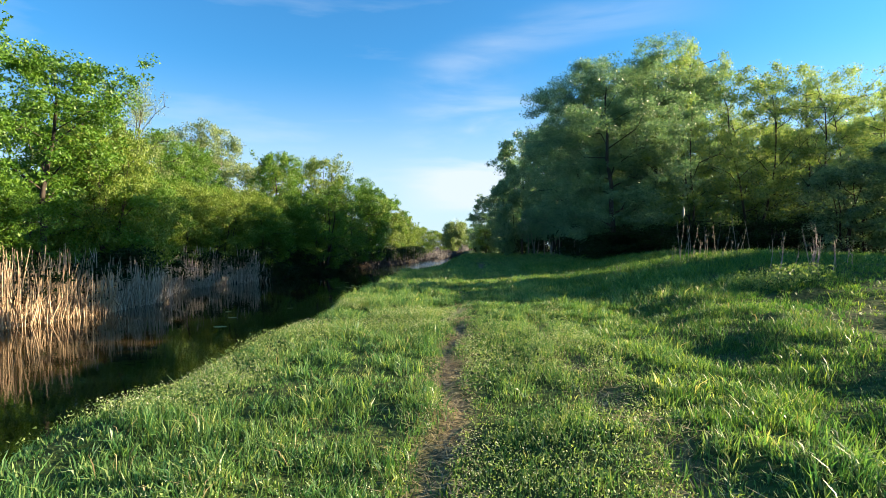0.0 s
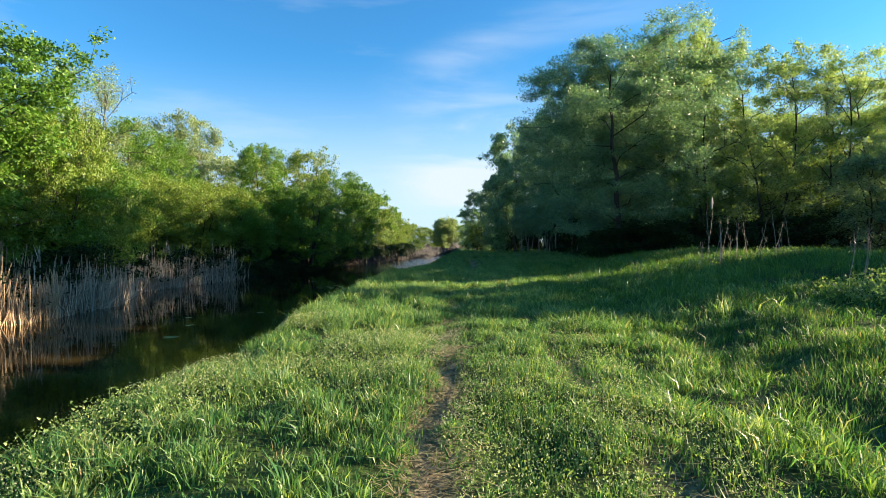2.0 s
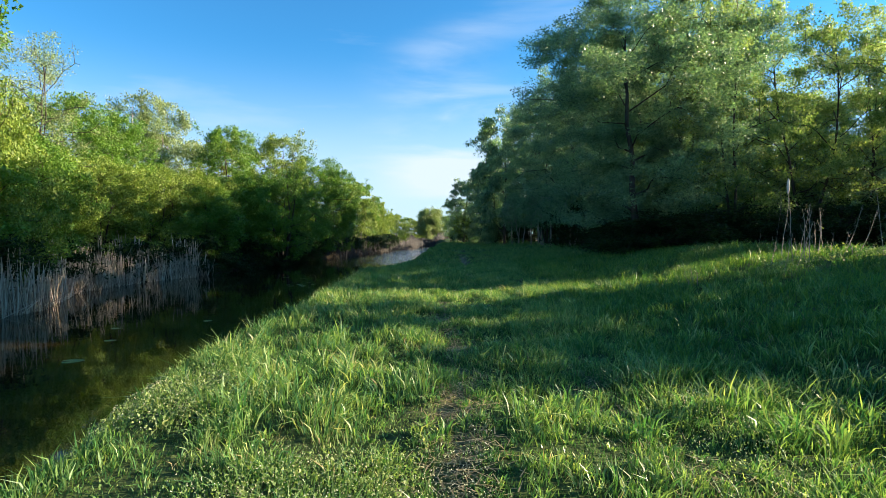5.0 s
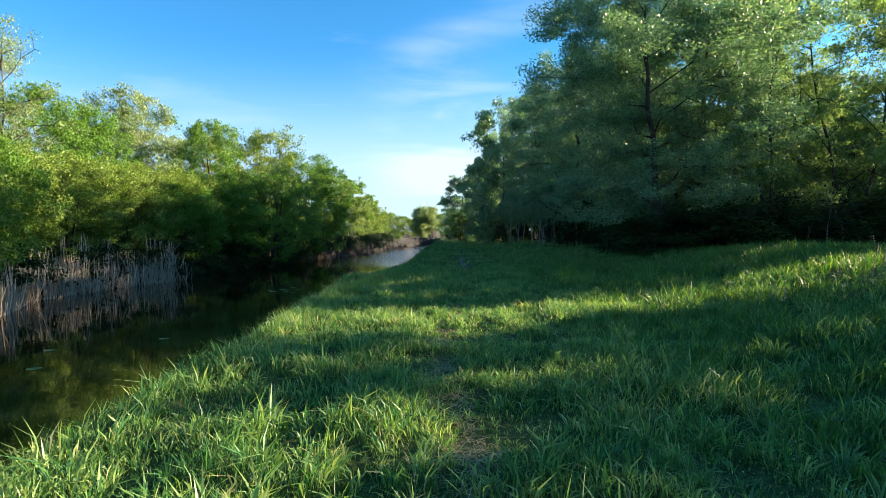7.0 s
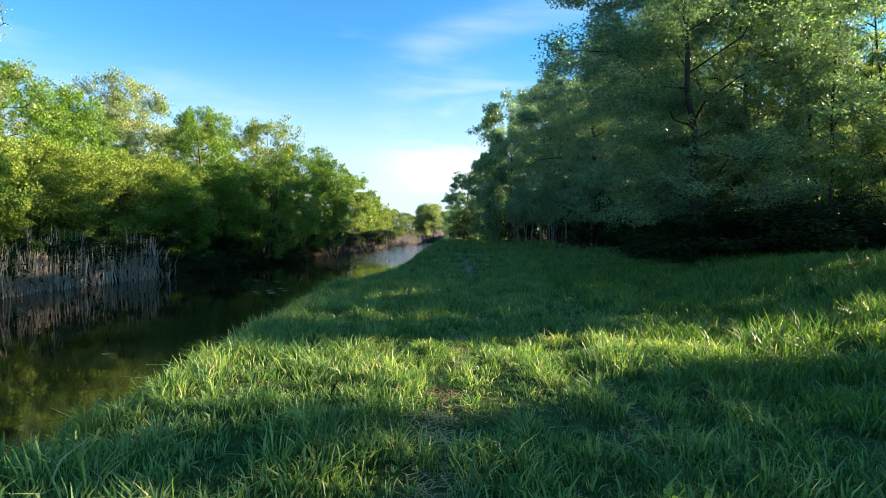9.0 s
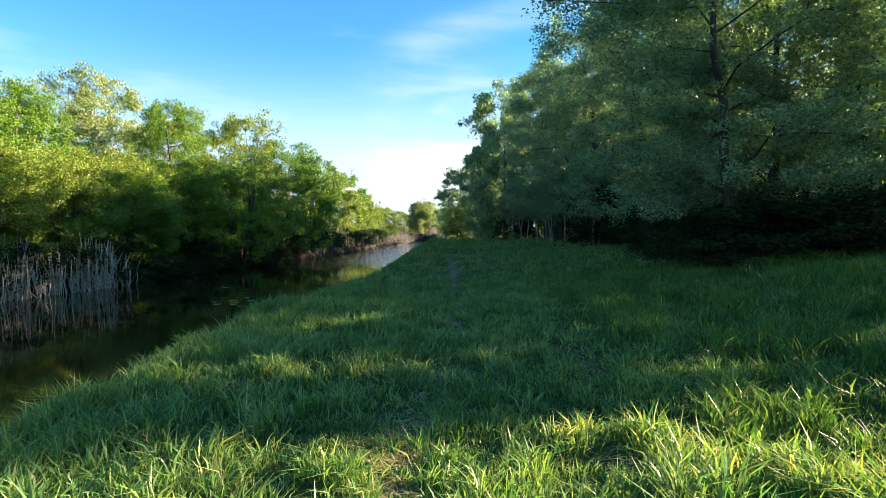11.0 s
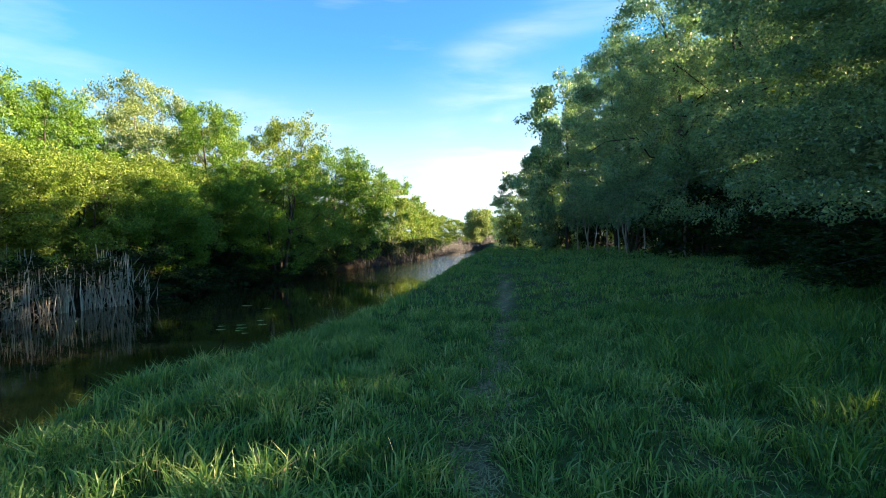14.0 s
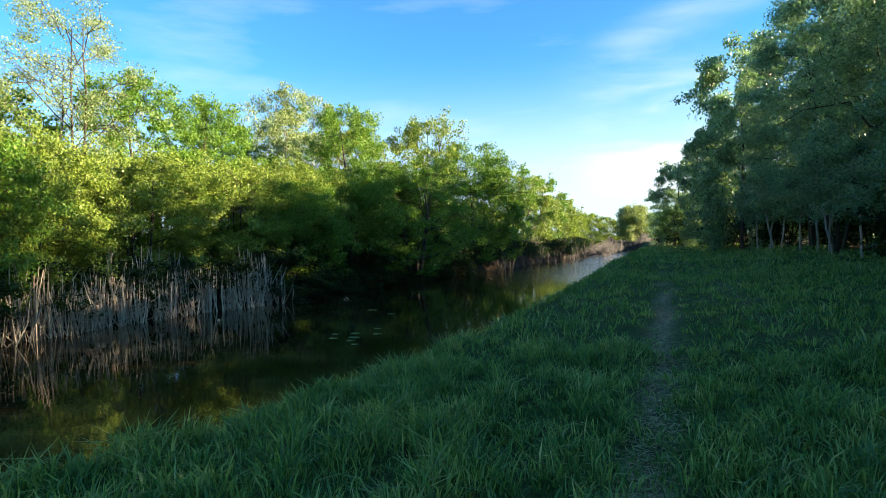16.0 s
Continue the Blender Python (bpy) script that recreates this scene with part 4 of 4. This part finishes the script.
for i in range(44):
    if i < 20:
        x, y, h = 7.4 + random.uniform(-0.9, 2.4), 18.6 + random.uniform(-1.0, 1.6), random.uniform(0.3, 1.5)
    elif i < 36:
        x, y, h = 7.7 + random.uniform(-0.6, 0.9), 12.0 + random.uniform(-0.6, 0.8), random.uniform(0.35, 0.95)
    elif i < 39:
        x, y, h = 5.3 + random.uniform(-0.3, 0.5), 18.1 + random.uniform(-0.4, 0.5), random.uniform(0.2, 0.4)
    else:
        x, y, h = 11.6 + random.uniform(-0.6, 1.6), 26.6 + random.uniform(-0.6, 0.8), random.uniform(0.4, 1.2)
    dry_stalk(x, y, h, abs(random.gauss(0.08, 0.18)), random.uniform(0, 6.28), False)
dry_stalk(7.4, 19.0, 1.75, 0.05, 0.6, True)
dry_stalk(7.1, 18.1, 1.5, 0.08, 3.0, False)
dry_stalk(7.6, 11.9, 1.05, 0.06, 1.2, False)
dry_stalk(11.8, 27.2, 2.4, 0.05, 1.0, False)


# ---- floating leaves ----
def pad(x, y, r, turn):
    n = 12
    ang = np.linspace(0.25, 2 * np.pi - 0.25, n) + turn
    rad = r * (1 + 0.12 * np.sin(ang * 3))
    v = [[0, 0, 0.012]] + [[math.cos(a) * k * 1.3, math.sin(a) * k, 0.006] for a, k in zip(ang, rad)]
    f = [[0, i + 1, i + 2] for i in range(n - 1)]
    ob = new("floating_leaf", mesh_from("floating_leaf", v, [f], HERB))
    ob.location = (x, y, WATER_Z)
    return tagged(ob, "small green floating leaf on the dark water", "floating leaf", "floating leaves on the canal")


for x, y, r in [(-9.3, 38.6, 0.16), (-9.9, 38.3, 0.14), (-9.1, 38.1, 0.12), (-9.7, 39.3, 0.15), (-8.9, 39.4, 0.13), (-10.3, 39.0, 0.12), (-8.6, 37.6, 0.1), (-9.5, 40.4, 0.12), (-8.8, 19.5, 0.2), (-9.6, 22.0, 0.14), (-10.8, 24.0, 0.13), (-8.5, 25.5, 0.12), (-12.6, 45.0, 0.2), (-11.0, 44.0, 0.15)]:
    pad(x, y, r, random.uniform(0, 6.28))

# ---- grass and herbs ----
grass_stuff("grass", "short green grass growing over the trodden bank", 61, 27000, 9, (-3.9, 3.4), (2.2, 31.0), 0.12, 0.0085, GRASS, spread=0.035)
lawn("grass", "dense low shade-darkened green sward of the canal bank", 68, 330000, (-3.4, 5.2), (2.2, 29.0), 0.1, 0.0095, SWARD_SHADED)
grass_stuff("grass", "long arching grass tufts in the damp shade", 69, 10500, 10, (-3.6, 6.5), (10.5, 31.0), 0.185, 0.0115, GRASS, spread=0.03)
grass_stuff("grass", "lush bright green tall grass on the rising meadow", 62, 24000, 9, (2.5, 11.0), (4.0, 31.0), 0.15, 0.009, MEADOW, spread=0.045)
grass_stuff("grass", "green meadow grass in the shade of the wood", 63, 6500, 9, (-4.2, 10.0), (31.0, 48.0), 0.2, 0.018, GRASS, spread=0.08)
grass_stuff("grass", "distant green meadow grass along the canal", 64, 4500, 8, (-6.0, 8.0), (48.0, 88.0), 0.22, 0.045, GRASS, spread=0.15)
grass_stuff("grass", "dry straw-coloured blades among the grass", 65, 2600, 3, (-2.5, 6.0), (2.5, 28.0), 0.12, 0.006, STRAW, keep=lambda x, y: x > near_bank(y) + 0.5)
grass_stuff("grass", "tall lush grass tufts leaning along the water's edge", 66, 3600, 10, (-4.2, -0.8), (2.2, 40.0), 0.17, 0.008, MEADOW, spread=0.06, keep=lambda x, y: x < near_bank(y) + 0.35)


def herb_patch(name, label, seed, count, xr, yr, tall, size, mat, field):
    rng = np.random.RandomState(seed)
    x, y = rng.uniform(*xr, count), rng.uniform(*yr, count)
    c = value_noise(x, y, field, seed)
    ok = (rng.rand(count) < smooth(c, 0.45, 0.75)) & (x > near_bank(y) - 0.6) & (rut_depth(x, y) < 0.4)
    x, y, c = x[ok], y[ok], c[ok]
    z = land(x, y) + tall * rng.uniform(0.25, 1.0, len(x)) * (0.5 + 0.7 * c)
    v, q = leaf_cards(rng, np.stack([x, y, z], -1), 1, np.full(len(x), 0.02), size, flat=0.05)
    return tagged(new(name, mesh_from(name, v, [q], mat)), label, "herbs", kind="stuff")


def litter(count, seed):
    """Dry blades lying flat in the worn ruts."""
    rng = np.random.RandomState(seed)
    y = rng.uniform(2.5, 31, count)
    x = np.where(rng.rand(count) < 0.3, right_rut(y), left_rut(y)) + rng.normal(0, 0.13, count)
    az, ln = rng.uniform(0, 2 * np.pi, count), rng.uniform(0.04, 0.13, count)
    w = 0.004
    z = land(x, y) + rng.uniform(0.005, 0.03, count)
    a = np.stack([np.cos(az), np.sin(az), rng.uniform(-0.15, 0.25, count)], -1) * ln[:, None]
    b = np.stack([-np.sin(az), np.cos(az), 0 * az], -1) * w
    p = np.stack([x, y, z], -1)
    v = np.stack([p - b, p + b, p + a + b * 0.4, p + a - b * 0.4], 1).reshape(-1, 3)
    return tagged(new("dead_grass", mesh_from("dead_grass", v, [(np.arange(count) * 4)[:, None] + np.arange(4)], STRAW)), "flattened dry grass lying in the wheel ruts", "grass", kind="stuff")


lawn("grass", "low sward on the bank and the meadow side", 70, 50000, (-1.9, 14.0), (-6.0, 4.2), 0.07, 0.016, GRASS)
lawn("grass", "low sward running up to the wood", 71, 40000, (10.6, 15.0), (4.0, 31.0), 0.1, 0.016, MEADOW)
litter(12000, 67)
herb_patch("herbs", "low leafy herbs among the grass of the bank", 72, 120000, (-2.8, 0.5), (2.4, 14.5), 0.13, 0.018, HERB, 1.6)
herb_patch("herbs", "small-leaved weeds between the wheel ruts", 75, 34000, (0.9, 2.5), (2.4, 14.0), 0.11, 0.015, HERB, 1.6)
herb_patch("wild_flowers", "tiny whitish wild flowers scattered over the bank", 72, 90000, (-2.8, 0.9), (2.4, 14.5), 0.155, 0.008, PETAL, 1.6)
herb_patch("wild_flowers", "tiny pale flowers over the strip between the ruts", 75, 18000, (0.9, 2.5), (2.4, 14.0), 0.135, 0.008, PETAL, 1.6)
herb_patch("nettles", "broad toothed weed leaves along the top of the bank", 74, 14000, (-2.2, -0.6), (3.4, 13.0), 0.17, 0.02, HERB, 0.9)
herb_patch("nettles", "leafy green weeds at the foot of the dry stalks", 76, 9000, (5.9, 9.4), (10.2, 12.8), 0.32, 0.045, HERB, 1.1)
herb_patch("nettles", "low leafy weeds at the edge of the wood", 77, 7000, (6.3, 9.6), (17.2, 20.2), 0.3, 0.045, HERB, 1.1)
